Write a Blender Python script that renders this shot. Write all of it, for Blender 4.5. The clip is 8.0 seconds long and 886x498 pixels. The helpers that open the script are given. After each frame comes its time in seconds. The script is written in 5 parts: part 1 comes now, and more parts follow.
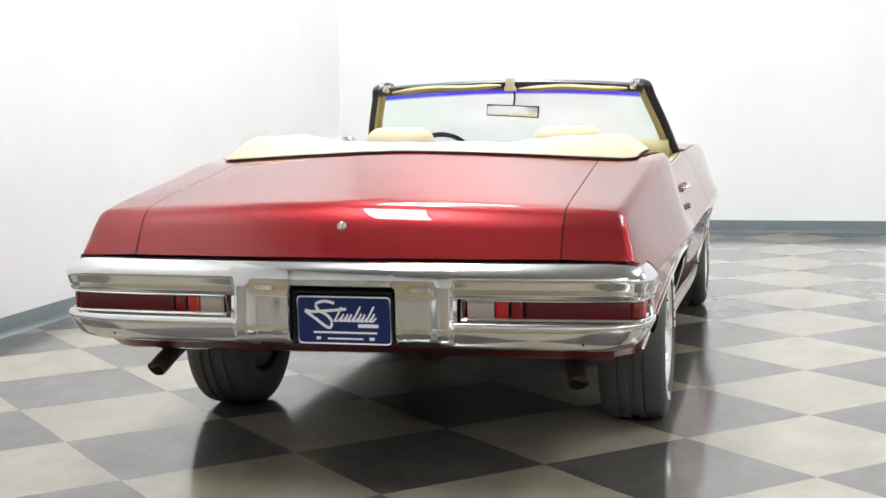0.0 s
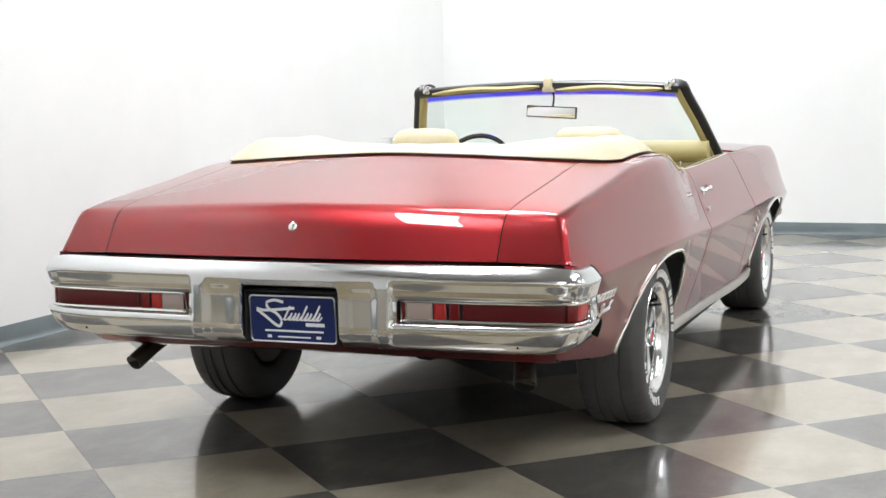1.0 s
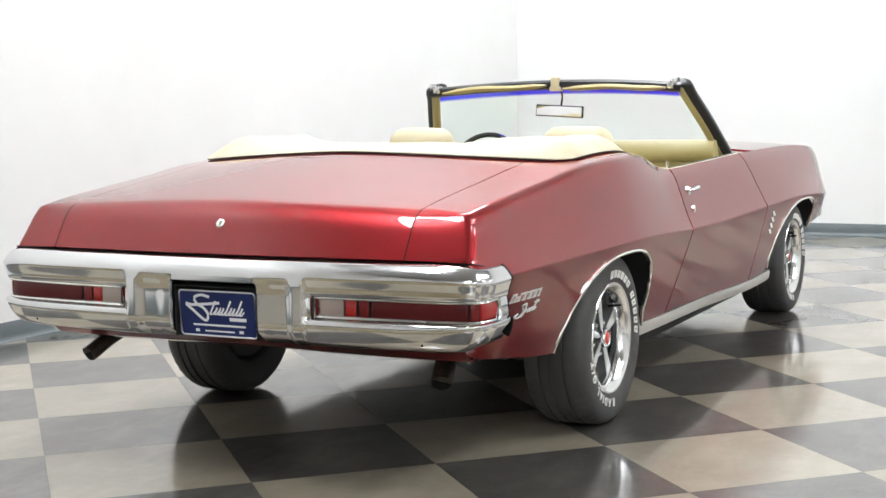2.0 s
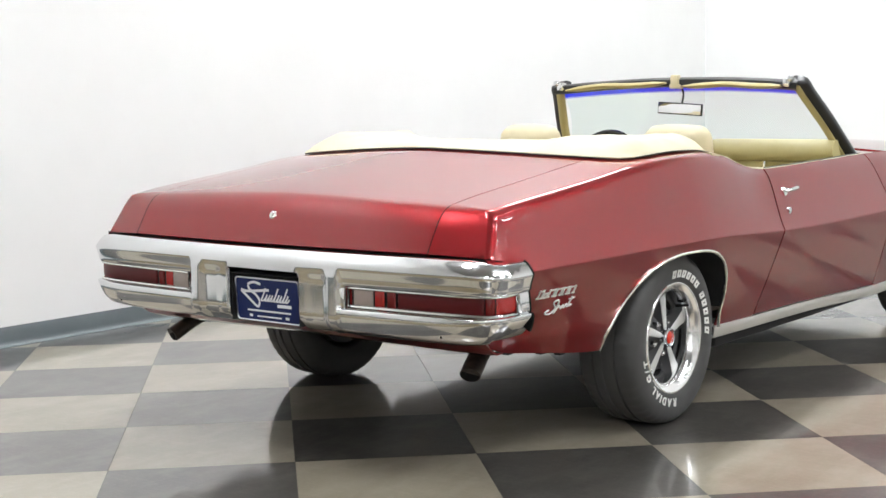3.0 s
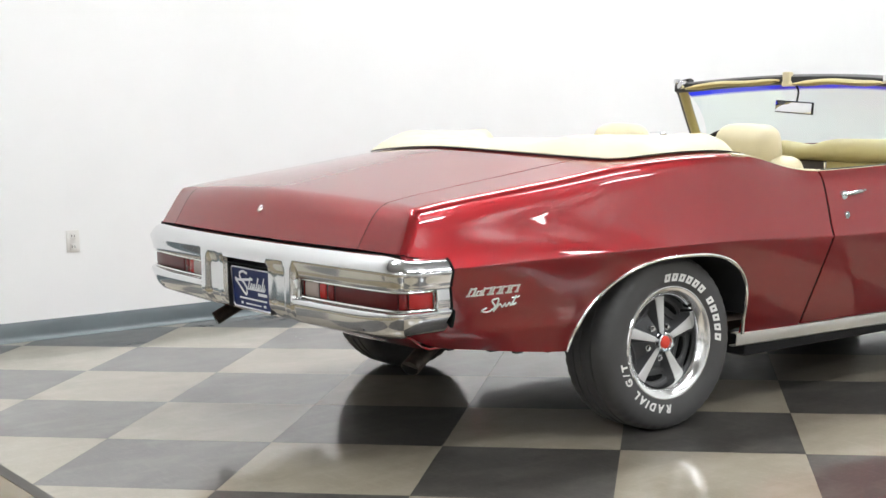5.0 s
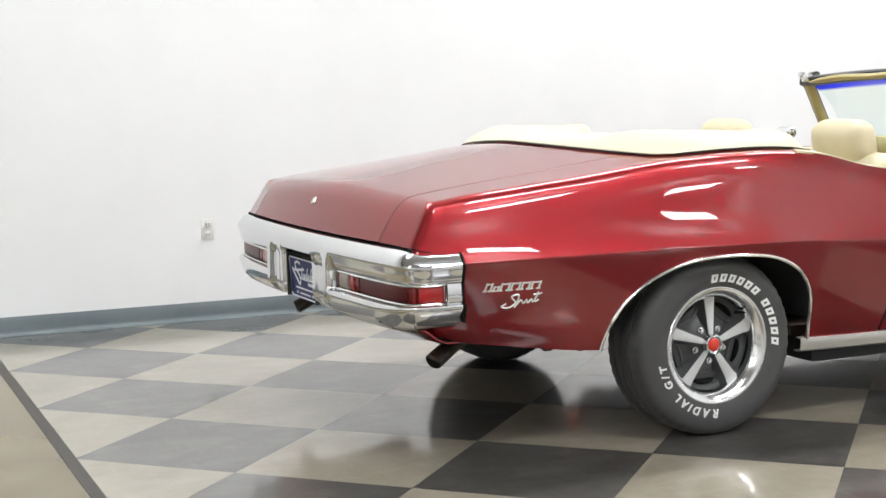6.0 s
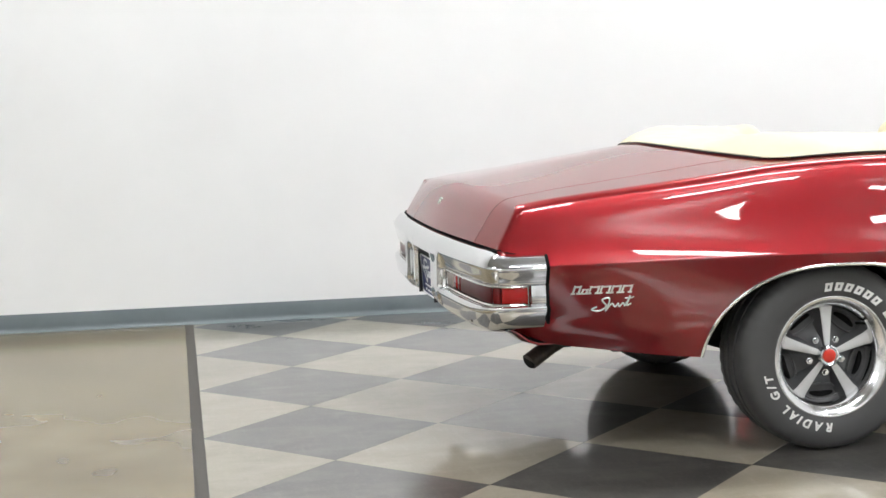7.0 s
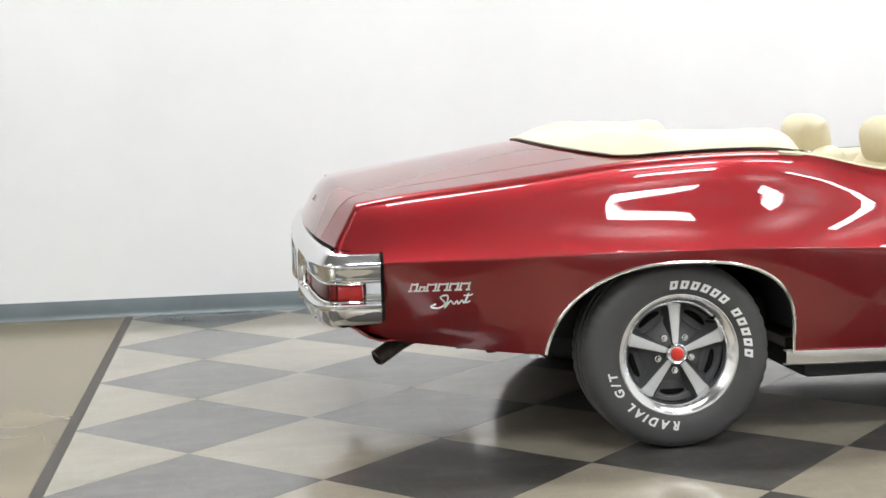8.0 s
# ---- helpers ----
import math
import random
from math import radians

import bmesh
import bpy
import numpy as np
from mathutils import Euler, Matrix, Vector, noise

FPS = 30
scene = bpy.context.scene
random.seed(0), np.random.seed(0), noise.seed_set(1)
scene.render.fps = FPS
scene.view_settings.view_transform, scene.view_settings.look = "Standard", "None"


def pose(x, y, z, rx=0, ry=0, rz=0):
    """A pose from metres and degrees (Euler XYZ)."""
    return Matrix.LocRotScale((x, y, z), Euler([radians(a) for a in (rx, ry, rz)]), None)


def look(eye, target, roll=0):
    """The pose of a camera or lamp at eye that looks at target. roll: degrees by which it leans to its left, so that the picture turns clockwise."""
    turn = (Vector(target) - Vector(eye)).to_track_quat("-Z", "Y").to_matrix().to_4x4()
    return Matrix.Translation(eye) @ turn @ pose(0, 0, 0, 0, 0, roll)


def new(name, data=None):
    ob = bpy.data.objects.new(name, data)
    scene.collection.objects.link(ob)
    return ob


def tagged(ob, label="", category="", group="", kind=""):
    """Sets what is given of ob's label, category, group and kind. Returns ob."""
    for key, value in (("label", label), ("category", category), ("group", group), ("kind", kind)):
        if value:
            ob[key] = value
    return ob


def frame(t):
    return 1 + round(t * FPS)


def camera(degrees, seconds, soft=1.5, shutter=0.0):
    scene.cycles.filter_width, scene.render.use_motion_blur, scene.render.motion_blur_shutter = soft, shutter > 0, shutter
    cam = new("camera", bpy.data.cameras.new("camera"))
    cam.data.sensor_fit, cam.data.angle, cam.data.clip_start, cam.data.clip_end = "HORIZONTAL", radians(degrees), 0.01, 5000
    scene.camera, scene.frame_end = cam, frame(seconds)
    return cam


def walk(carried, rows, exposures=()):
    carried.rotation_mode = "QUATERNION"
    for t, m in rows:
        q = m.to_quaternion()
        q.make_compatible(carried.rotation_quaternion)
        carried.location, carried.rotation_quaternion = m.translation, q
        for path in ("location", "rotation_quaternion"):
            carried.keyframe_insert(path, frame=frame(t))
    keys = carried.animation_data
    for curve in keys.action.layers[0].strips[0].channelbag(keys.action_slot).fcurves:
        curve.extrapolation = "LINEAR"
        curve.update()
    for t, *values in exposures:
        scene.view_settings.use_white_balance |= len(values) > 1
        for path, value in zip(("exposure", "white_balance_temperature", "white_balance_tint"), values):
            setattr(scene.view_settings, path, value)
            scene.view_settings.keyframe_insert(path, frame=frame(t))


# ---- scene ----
cam = camera(35.44, 8.0)
PATH = [
    (0, (1.275, -5.138, 1.202), (0.812, -3.204, 0.983), -0.86),
    (0.5, (1.622, -5.065, 1.205), (1.033, -3.166, 0.986), -1.01),
    (1, (1.964, -4.965, 1.202), (1.254, -3.108, 0.986), -1.08),
    (1.2, (2.111, -4.934, 1.206), (1.364, -3.091, 0.989), -1.04),
    (2.3, (2.824, -4.632, 1.187), (1.853, -2.897, 0.973), -1.13),
    (2.5, (2.966, -4.589, 1.192), (1.944, -2.884, 0.976), -1.05),
    (3, (3.282, -4.435, 1.196), (2.063, -2.864, 0.979), -0.86),
    (3.5, (3.584, -4.237, 1.190), (2.280, -2.736, 0.979), -0.91),
    (4, (3.871, -4.021, 1.195), (2.469, -2.610, 0.986), -0.85),
    (4.2, (3.977, -3.920, 1.190), (2.517, -2.569, 0.982), -0.92),
    (5.3, (4.516, -3.276, 1.178), (2.842, -2.202, 0.965), -1.11),
    (5.5, (4.609, -3.139, 1.174), (2.891, -2.138, 0.961), -1.15),
    (6, (4.780, -2.783, 1.172), (2.969, -1.963, 0.958), -1.10),
    (6.5, (4.958, -2.440, 1.184), (3.084, -1.775, 0.968), -1.32),
    (7, (5.081, -2.096, 1.180), (3.128, -1.723, 0.970), -1.34),
    (7.5, (5.155, -1.741, 1.191), (3.209, -1.336, 0.966), -1.23),
    (8, (5.233, -1.382, 1.194), (3.265, -1.106, 0.970), -1.51),
]
walk(cam, [(t, look(eye, target, roll)) for t, eye, target, roll in PATH])

# ---- light ----
world = bpy.data.worlds.new("studio_world")
scene.world = world
world.use_nodes = True
world.node_tree.nodes["Background"].inputs[0].default_value = (0.9, 0.95, 1.0, 1)
world.node_tree.nodes["Background"].inputs[1].default_value = 0.05
scene.view_settings.exposure = 0.0
LAMP_STRENGTH = 31.5
LAMP_COLOR = (0.955, 0.985, 1.02)

# ---- the plan, in metres: y runs along the car to its nose, x to its right, from under the rear axle ----
WALL_X, WALL_Y, RIGHT_X, BACK_Y, CEIL_Z = -2.59, 7.05, 12.6, -13.5, 6.1
STRIP_Y = -2.06
TILE, TILE_X, TILE_Y = 0.6096, 0.986, -0.321


# ---- materials ----
def material(name, color=(0.8, 0.8, 0.8), rough=0.5, metal=0.0, coat=0.0, coat_rough=0.03, spec=0.5, trans=0.0, ior=1.5):
    m = bpy.data.materials.new(name)
    m.use_nodes = True
    b = m.node_tree.nodes["Principled BSDF"]
    b.inputs["Base Color"].default_value = (*color, 1)
    b.inputs["Roughness"].default_value = rough
    b.inputs["Metallic"].default_value = metal
    b.inputs["Coat Weight"].default_value = coat
    b.inputs["Coat Roughness"].default_value = coat_rough
    b.inputs["Specular IOR Level"].default_value = spec
    b.inputs["Transmission Weight"].default_value = trans
    b.inputs["IOR"].default_value = ior
    return m


def bsdf(m):
    return m.node_tree.nodes["Principled BSDF"]


def noise_node(m, scale, detail=4.0, rough=0.55, stretch=None):
    nt = m.node_tree
    tc = nt.nodes.new("ShaderNodeTexCoord")
    n = nt.nodes.new("ShaderNodeTexNoise")
    n.inputs["Scale"].default_value = scale
    n.inputs["Detail"].default_value = detail
    n.inputs["Roughness"].default_value = rough
    if stretch:
        mp = nt.nodes.new("ShaderNodeMapping")
        mp.inputs["Scale"].default_value = stretch
        nt.links.new(tc.outputs["Object"], mp.inputs["Vector"])
        nt.links.new(mp.outputs["Vector"], n.inputs["Vector"])
    else:
        nt.links.new(tc.outputs["Object"], n.inputs["Vector"])
    return n


def vary(m, a, b, scale, lo=0.35, hi=0.65, detail=4.0, stretch=None):
    """Base colour between a and b by a noise of the given scale."""
    nt = m.node_tree
    n = noise_node(m, scale, detail, 0.6, stretch)
    r = nt.nodes.new("ShaderNodeValToRGB")
    r.color_ramp.elements[0].position, r.color_ramp.elements[1].position = lo, hi
    r.color_ramp.elements[0].color, r.color_ramp.elements[1].color = (*a, 1), (*b, 1)
    nt.links.new(n.outputs["Fac"], r.inputs["Fac"])
    nt.links.new(r.outputs["Color"], bsdf(m).inputs["Base Color"])
    return r


def vary_rough(m, lo, hi, scale, detail=4.0, stretch=None):
    nt = m.node_tree
    n = noise_node(m, scale, detail, 0.6, stretch)
    r = nt.nodes.new("ShaderNodeMapRange")
    r.inputs["From Min"].default_value, r.inputs["From Max"].default_value = 0.15, 0.85
    r.inputs["To Min"].default_value, r.inputs["To Max"].default_value = lo, hi
    nt.links.new(n.outputs["Fac"], r.inputs["Value"])
    nt.links.new(r.outputs["Result"], bsdf(m).inputs["Roughness"])


def bump(m, scale, strength, distance=0.002, detail=4.0, stretch=None):
    nt = m.node_tree
    n = noise_node(m, scale, detail, 0.6, stretch)
    b = nt.nodes.new("ShaderNodeBump")
    b.inputs["Strength"].default_value, b.inputs["Distance"].default_value = strength, distance
    nt.links.new(n.outputs["Fac"], b.inputs["Height"])
    nt.links.new(b.outputs["Normal"], bsdf(m).inputs["Normal"])


wall_paint = material("white_wall_paint", (0.82, 0.82, 0.81), 0.55)
vary(wall_paint, (0.80, 0.80, 0.79), (0.84, 0.84, 0.83), 0.9)
bump(wall_paint, 120, 0.15, 0.001)
ceiling_paint = material("ceiling_grey", (0.36, 0.36, 0.36), 0.8)
far_paint = material("grey_wall_paint", (0.50, 0.50, 0.50), 0.6)
vary(far_paint, (0.76, 0.76, 0.75), (0.80, 0.80, 0.79), 0.9)
base_vinyl = material("grey_blue_cove_base", (0.13, 0.17, 0.18), 0.32)
vary(base_vinyl, (0.118, 0.143, 0.150), (0.148, 0.176, 0.183), 3.0)
dark_tile = material("charcoal_vinyl_tile", (0.04, 0.04, 0.045), 0.3, coat=1.0, coat_rough=0.05, spec=0.08)
light_tile = material("beige_vinyl_tile", (0.42, 0.39, 0.32), 0.3, coat=1.0, coat_rough=0.05, spec=0.08)
concrete = material("sealed_tan_concrete", (0.3, 0.25, 0.18), 0.19)
strip_metal = material("dark_floor_strip", (0.060, 0.054, 0.045), 0.5, spec=0.3)
paint = material("burgundy_red_paint", (0.275, 0.0145, 0.0185), 0.36, 0.92, 1.0, 0.02, spec=0.2)
bsdf(paint).inputs["Specular Tint"].default_value = (0.45, 0.12, 0.12, 1)
bsdf(paint).inputs["Coat IOR"].default_value = 1.62
chrome = material("chrome", (0.72, 0.725, 0.735), 0.06, 1.0)
bright_trim = material("bright_trim", (0.85, 0.84, 0.80), 0.16, 1.0)
brushed_trim = material("brushed_rocker_metal", (0.62, 0.61, 0.58), 0.34, 1.0)
vary_rough(brushed_trim, 0.28, 0.42, 30.0, 3.0, (1, 0.1, 1))
dull_black = material("underbody_black", (0.012, 0.012, 0.013), 0.7)
rubber = material("tyre_rubber", (0.060, 0.059, 0.058), 0.62)
white_letter = material("white_tyre_letters", (0.78, 0.77, 0.74), 0.55)
argent = material("argent_silver_paint", (0.62, 0.62, 0.61), 0.35, 0.4)
dark_argent = material("dark_grey_wheel_paint", (0.075, 0.075, 0.077), 0.45, 0.3)
red_cap = material("red_centre_cap", (0.65, 0.03, 0.015), 0.25, 0.0, 0.5)
cream = material("cream_vinyl", (0.62, 0.54, 0.35), 0.45)
boot_vinyl = material("pale_cream_boot_vinyl", (0.70, 0.65, 0.52), 0.5)
vary(boot_vinyl, (0.60, 0.54, 0.375), (0.66, 0.60, 0.43), 5.0)
bump(boot_vinyl, 300, 0.25, 0.0006)
cream_trim = material("tan_cream_trim", (0.43, 0.36, 0.15), 0.45)
dash_cream = material("yellowish_cream_vinyl", (0.50, 0.44, 0.21), 0.5)
vary(dash_cream, (0.46, 0.40, 0.18), (0.54, 0.475, 0.24), 4.0)
black_vinyl = material("black_header_vinyl", (0.012, 0.012, 0.012), 0.35)
black_gloss = material("black_gloss", (0.01, 0.01, 0.01), 0.15)
lamp_red = material("red_tail_lens", (0.085, 0.006, 0.008), 0.3, 0.0, 0.0, spec=0.25)
lamp_bright = material("bright_red_reflector", (0.36, 0.010, 0.009), 0.2, 0.0, 0.3)
lamp_mid = material("mid_red_lens", (0.15, 0.007, 0.008), 0.25, 0.0, 0.2, spec=0.3)
lamp_clear = material("clear_reverse_lens", (0.34, 0.27, 0.245), 0.2, 0.0, 0.4)
plate_blue = material("blue_plate", (0.010, 0.021, 0.105), 0.4, 0.0, 0.0, spec=0.3)
plate_white = material("plate_white", (0.82, 0.83, 0.85), 0.4)
plastic_white = material("white_plastic", (0.75, 0.74, 0.70), 0.35)
mirror_glass = material("mirror_glass", (0.9, 0.9, 0.9), 0.01, 1.0)
dash_brown = material("dark_brown_dash", (0.035, 0.022, 0.016), 0.35)
# black for rubber parts, and for shade painted into gaps and openings
gap_black = material("gap_shade_and_rubber", (0.006, 0.006, 0.006), 0.8, spec=0.1)
ring_chrome = material("polished_trim_ring", (0.80, 0.80, 0.80), 0.16, 1.0)
pipe_steel = material("dull_exhaust_steel", (0.075, 0.060, 0.048), 0.5, 0.5)
vary(pipe_steel, (0.03, 0.026, 0.023), (0.07, 0.055, 0.042), 40.0)



def vinyl_tile(m, deep, pale, scuff, seed):
    """Waxed vinyl tile: clouds, fine chips, pale scuffs, and a wax coat of uneven gloss that runs on from tile to tile."""
    nt = m.node_tree
    b = bsdf(m)
    place = nt.nodes.new("ShaderNodeNewGeometry")
    info = nt.nodes.new("ShaderNodeObjectInfo")

    def grain(scale, detail, lo, hi, stretch=(1, 1, 1), turn=0.0):
        mp = nt.nodes.new("ShaderNodeMapping")
        mp.inputs["Location"].default_value = (seed, seed * 0.7, 0)
        mp.inputs["Scale"].default_value = stretch
        mp.inputs["Rotation"].default_value = (0, 0, turn)
        n = nt.nodes.new("ShaderNodeTexNoise")
        n.inputs["Scale"].default_value, n.inputs["Detail"].default_value = scale, detail
        n.inputs["Roughness"].default_value = 0.62
        r = nt.nodes.new("ShaderNodeMapRange")
        r.inputs["From Min"].default_value, r.inputs["From Max"].default_value = lo, hi
        nt.links.new(place.outputs["Position"], mp.inputs["Vector"])
        nt.links.new(mp.outputs["Vector"], n.inputs["Vector"])
        nt.links.new(n.outputs["Fac"], r.inputs["Value"])
        return r.outputs["Result"]

    def blend(fac, one, two, share=1.0):
        mix = nt.nodes.new("ShaderNodeMix")
        mix.data_type = "RGBA"
        if share < 1.0:
            mul = nt.nodes.new("ShaderNodeMath")
            mul.operation = "MULTIPLY"
            mul.inputs[1].default_value = share
            nt.links.new(fac, mul.inputs[0])
            fac = mul.outputs[0]
        nt.links.new(fac, mix.inputs["Factor"])
        for value, socket in ((one, mix.inputs["A"]), (two, mix.inputs["B"])):
            if isinstance(value, tuple):
                socket.default_value = (*value, 1)
            else:
                nt.links.new(value, socket)
        return mix.outputs["Result"]

    color = blend(grain(2.6, 3.0, 0.20, 0.80), deep, pale)
    color = blend(grain(75.0, 2.0, 0.52, 0.76), color, scuff, 0.25)
    color = blend(grain(9.0, 3.0, 0.46, 0.78, (1, 0.45, 1), 0.6), color, scuff, 0.45)
    color = blend(grain(34.0, 2.0, 0.54, 0.78, (0.2, 1, 1), -0.5), color, scuff, 0.22)
    hsv = nt.nodes.new("ShaderNodeHueSaturation")
    mr = nt.nodes.new("ShaderNodeMapRange")
    mr.inputs["To Min"].default_value, mr.inputs["To Max"].default_value = 0.90, 1.10
    nt.links.new(info.outputs["Random"], mr.inputs["Value"])
    nt.links.new(mr.outputs["Result"], hsv.inputs["Value"])
    nt.links.new(color, hsv.inputs["Color"])
    nt.links.new(hsv.outputs["Color"], b.inputs["Base Color"])
    gloss = nt.nodes.new("ShaderNodeMapRange")
    gloss.inputs["To Min"].default_value, gloss.inputs["To Max"].default_value = 0.06, 0.13
    nt.links.new(grain(5.0, 5.0, 0.15, 0.85), gloss.inputs["Value"])
    nt.links.new(gloss.outputs["Result"], b.inputs["Coat Roughness"])
    wave = nt.nodes.new("ShaderNodeBump")
    wave.inputs["Strength"].default_value, wave.inputs["Distance"].default_value = 0.10, 0.004
    nt.links.new(grain(7.0, 2.0, 0.0, 1.0), wave.inputs["Height"])
    nt.links.new(wave.outputs["Normal"], b.inputs["Coat Normal"])
    b.inputs["Coat IOR"].default_value = 1.48


vinyl_tile(dark_tile, (0.035, 0.033, 0.031), (0.104, 0.097, 0.087), (0.172, 0.161, 0.140), 3.0)
vinyl_tile(light_tile, (0.230, 0.200, 0.148), (0.334, 0.295, 0.228), (0.415, 0.368, 0.297), 11.0)
vary(concrete, (0.112, 0.086, 0.046), (0.252, 0.205, 0.124), 1.3, 0.15, 0.85, 2.5)
bump(paint, 4.0, 0.035, 0.003, 1.5)
vary_rough(rubber, 0.5, 0.68, 20)
vary(cream, (0.60, 0.525, 0.34), (0.66, 0.585, 0.39), 5.0)
bump(cream, 350, 0.25, 0.0006)
vary_rough(chrome, 0.06, 0.10, 8.0)


def glass_material(name, tint, gloss=0.02):
    m = bpy.data.materials.new(name)
    m.use_nodes = True
    nt = m.node_tree
    nt.nodes.clear()
    out = nt.nodes.new("ShaderNodeOutputMaterial")
    tr = nt.nodes.new("ShaderNodeBsdfTransparent")
    tr.inputs[0].default_value = (*tint, 1)
    gl = nt.nodes.new("ShaderNodeBsdfGlossy")
    gl.inputs["Roughness"].default_value = gloss
    lw = nt.nodes.new("ShaderNodeLayerWeight")
    lw.inputs[0].default_value = 0.5
    pw = nt.nodes.new("ShaderNodeMath")
    pw.operation = "POWER"
    pw.inputs[1].default_value = 4.0
    nt.links.new(lw.outputs["Facing"], pw.inputs[0])
    fr = nt.nodes.new("ShaderNodeMath")
    fr.operation = "MULTIPLY_ADD"
    fr.inputs[1].default_value, fr.inputs[2].default_value = 0.5, 0.03
    nt.links.new(pw.outputs[0], fr.inputs[0])
    mix = nt.nodes.new("ShaderNodeMixShader")
    nt.links.new(fr.outputs[0], mix.inputs[0])
    nt.links.new(tr.outputs[0], mix.inputs[1])
    nt.links.new(gl.outputs[0], mix.inputs[2])
    nt.links.new(mix.outputs[0], out.inputs[0])
    return m


glass_clear = glass_material("green_tinted_glass", (0.86, 0.93, 0.91))
glass_blue = glass_material("blue_shade_band", (0.04, 0.06, 0.88))
glass_fade = glass_material("pale_blue_shade_edge", (0.42, 0.45, 0.86))


def emitter(name, color, strength):
    m = bpy.data.materials.new(name)
    m.use_nodes = True
    b = m.node_tree.nodes["Principled BSDF"]
    b.inputs["Base Color"].default_value = (0.8, 0.8, 0.8, 1)
    b.inputs["Emission Color"].default_value = (*color, 1)
    b.inputs["Emission Strength"].default_value = strength
    return m


lamp_glow = emitter("lit_light_diffuser", LAMP_COLOR, LAMP_STRENGTH)


# ---- mesh helpers ----
def part(name, bm, mat, parent=None, label="", smooth=40, kind=""):
    """Links a bmesh as one mesh object, under a thing or a part."""
    me = bpy.data.meshes.new(name)
    bm.normal_update()
    bm.to_mesh(me)
    bm.free()
    if smooth:
        me.polygons.foreach_set("use_smooth", [True] * len(me.polygons))
        me.set_sharp_from_angle(angle=radians(smooth))
    me.materials.append(mat)
    ob = new(name, me)
    if parent is not None:
        ob.parent = parent
        ob.matrix_parent_inverse = parent.matrix_basis.inverted() if parent.parent is None else Matrix.Identity(4)
    return tagged(ob, label, kind=kind)


def thing(name, label, category, at=(0, 0, 0), group=""):
    ob = new(name)
    ob.location = at
    return tagged(ob, label, category, group)


def box(bm, lo, hi, bevel=0.0, segments=2):
    size = [h - l for l, h in zip(lo, hi)]
    mid = [(h + l) / 2 for l, h in zip(lo, hi)]
    g = bmesh.ops.create_cube(bm, size=1.0, matrix=Matrix.Translation(mid) @ Matrix.Diagonal((*size, 1)))
    if bevel:
        edges = {e for v in g["verts"] for e in v.link_edges}
        bmesh.ops.bevel(bm, geom=list(edges), offset=bevel, segments=segments, affect="EDGES", profile=0.5)
    return bm


def sheet(bm, rows):
    """Quads through a table of points, rows by columns."""
    vs = [[bm.verts.new(p) for p in row] for row in rows]
    for a, b in zip(vs, vs[1:]):
        for k in range(len(a) - 1):
            bm.faces.new((a[k], a[k + 1], b[k + 1], b[k]))
    return vs


def facing(bm, way):
    """Turns all faces so that they look, on the whole, along way."""
    bm.normal_update()
    if sum(f.normal.dot(Vector(way)) * f.calc_area() for f in bm.faces) < 0:
        bmesh.ops.reverse_faces(bm, faces=bm.faces[:])
    bm.normal_update()


def thicken(bm, depth):
    """Gives an open shell a back, depth behind its faces, and a rim."""
    bm.normal_update()
    verts, faces = bm.verts[:], bm.faces[:]
    edges = [(e.verts[0], e.verts[1], e.link_faces[0]) for e in bm.edges if len(e.link_faces) == 1]
    back = {v: bm.verts.new(v.co - v.normal * depth) for v in verts}
    for f in faces:
        bm.faces.new([back[v] for v in reversed(f.verts)])
    for a, b, f in edges:
        order = list(f.verts)
        if order[(order.index(a) + 1) % len(order)] is not b:
            a, b = b, a
        bm.faces.new((b, a, back[a], back[b]))


def flip_x(bm):
    for v in bm.verts:
        v.co.x = -v.co.x
    bmesh.ops.reverse_faces(bm, faces=bm.faces[:])
    return bm


def curve_through(keys, t):
    """A smooth curve through (t, value) pairs, at t."""
    if t <= keys[0][0]:
        return keys[0][1]
    if t >= keys[-1][0]:
        return keys[-1][1]
    n = next(k for k in range(len(keys) - 1) if t <= keys[k + 1][0])
    (t0, v0), (t1, v1) = keys[n], keys[n + 1]
    h = t1 - t0
    slope = lambda k: (keys[k + 1][1] - keys[k - 1][1]) / (keys[k + 1][0] - keys[k - 1][0]) if 0 < k < len(keys) - 1 else (v1 - v0) / h
    m0, m1 = slope(n), slope(n + 1)
    s = (t - t0) / h
    return (2 * s**3 - 3 * s**2 + 1) * v0 + (s**3 - 2 * s**2 + s) * h * m0 + (3 * s**2 - 2 * s**3) * v1 + (s**3 - s**2) * h * m1


def smooth_step(a, b, t):
    t = max(0.0, min(1.0, (t - a) / (b - a)))
    return t * t * (3 - 2 * t)


def path_through(points, count):
    """count points on a smooth curve through the given ones, evenly by length."""
    pts = [Vector(p) for p in points]
    dist = [0.0]
    for a, b in zip(pts, pts[1:]):
        dist.append(dist[-1] + (b - a).length)
    keys = [[(d, p[k]) for d, p in zip(dist, pts)] for k in range(len(pts[0]))]
    return [Vector([curve_through(key, dist[-1] * n / (count - 1)) for key in keys]) for n in range(count)]


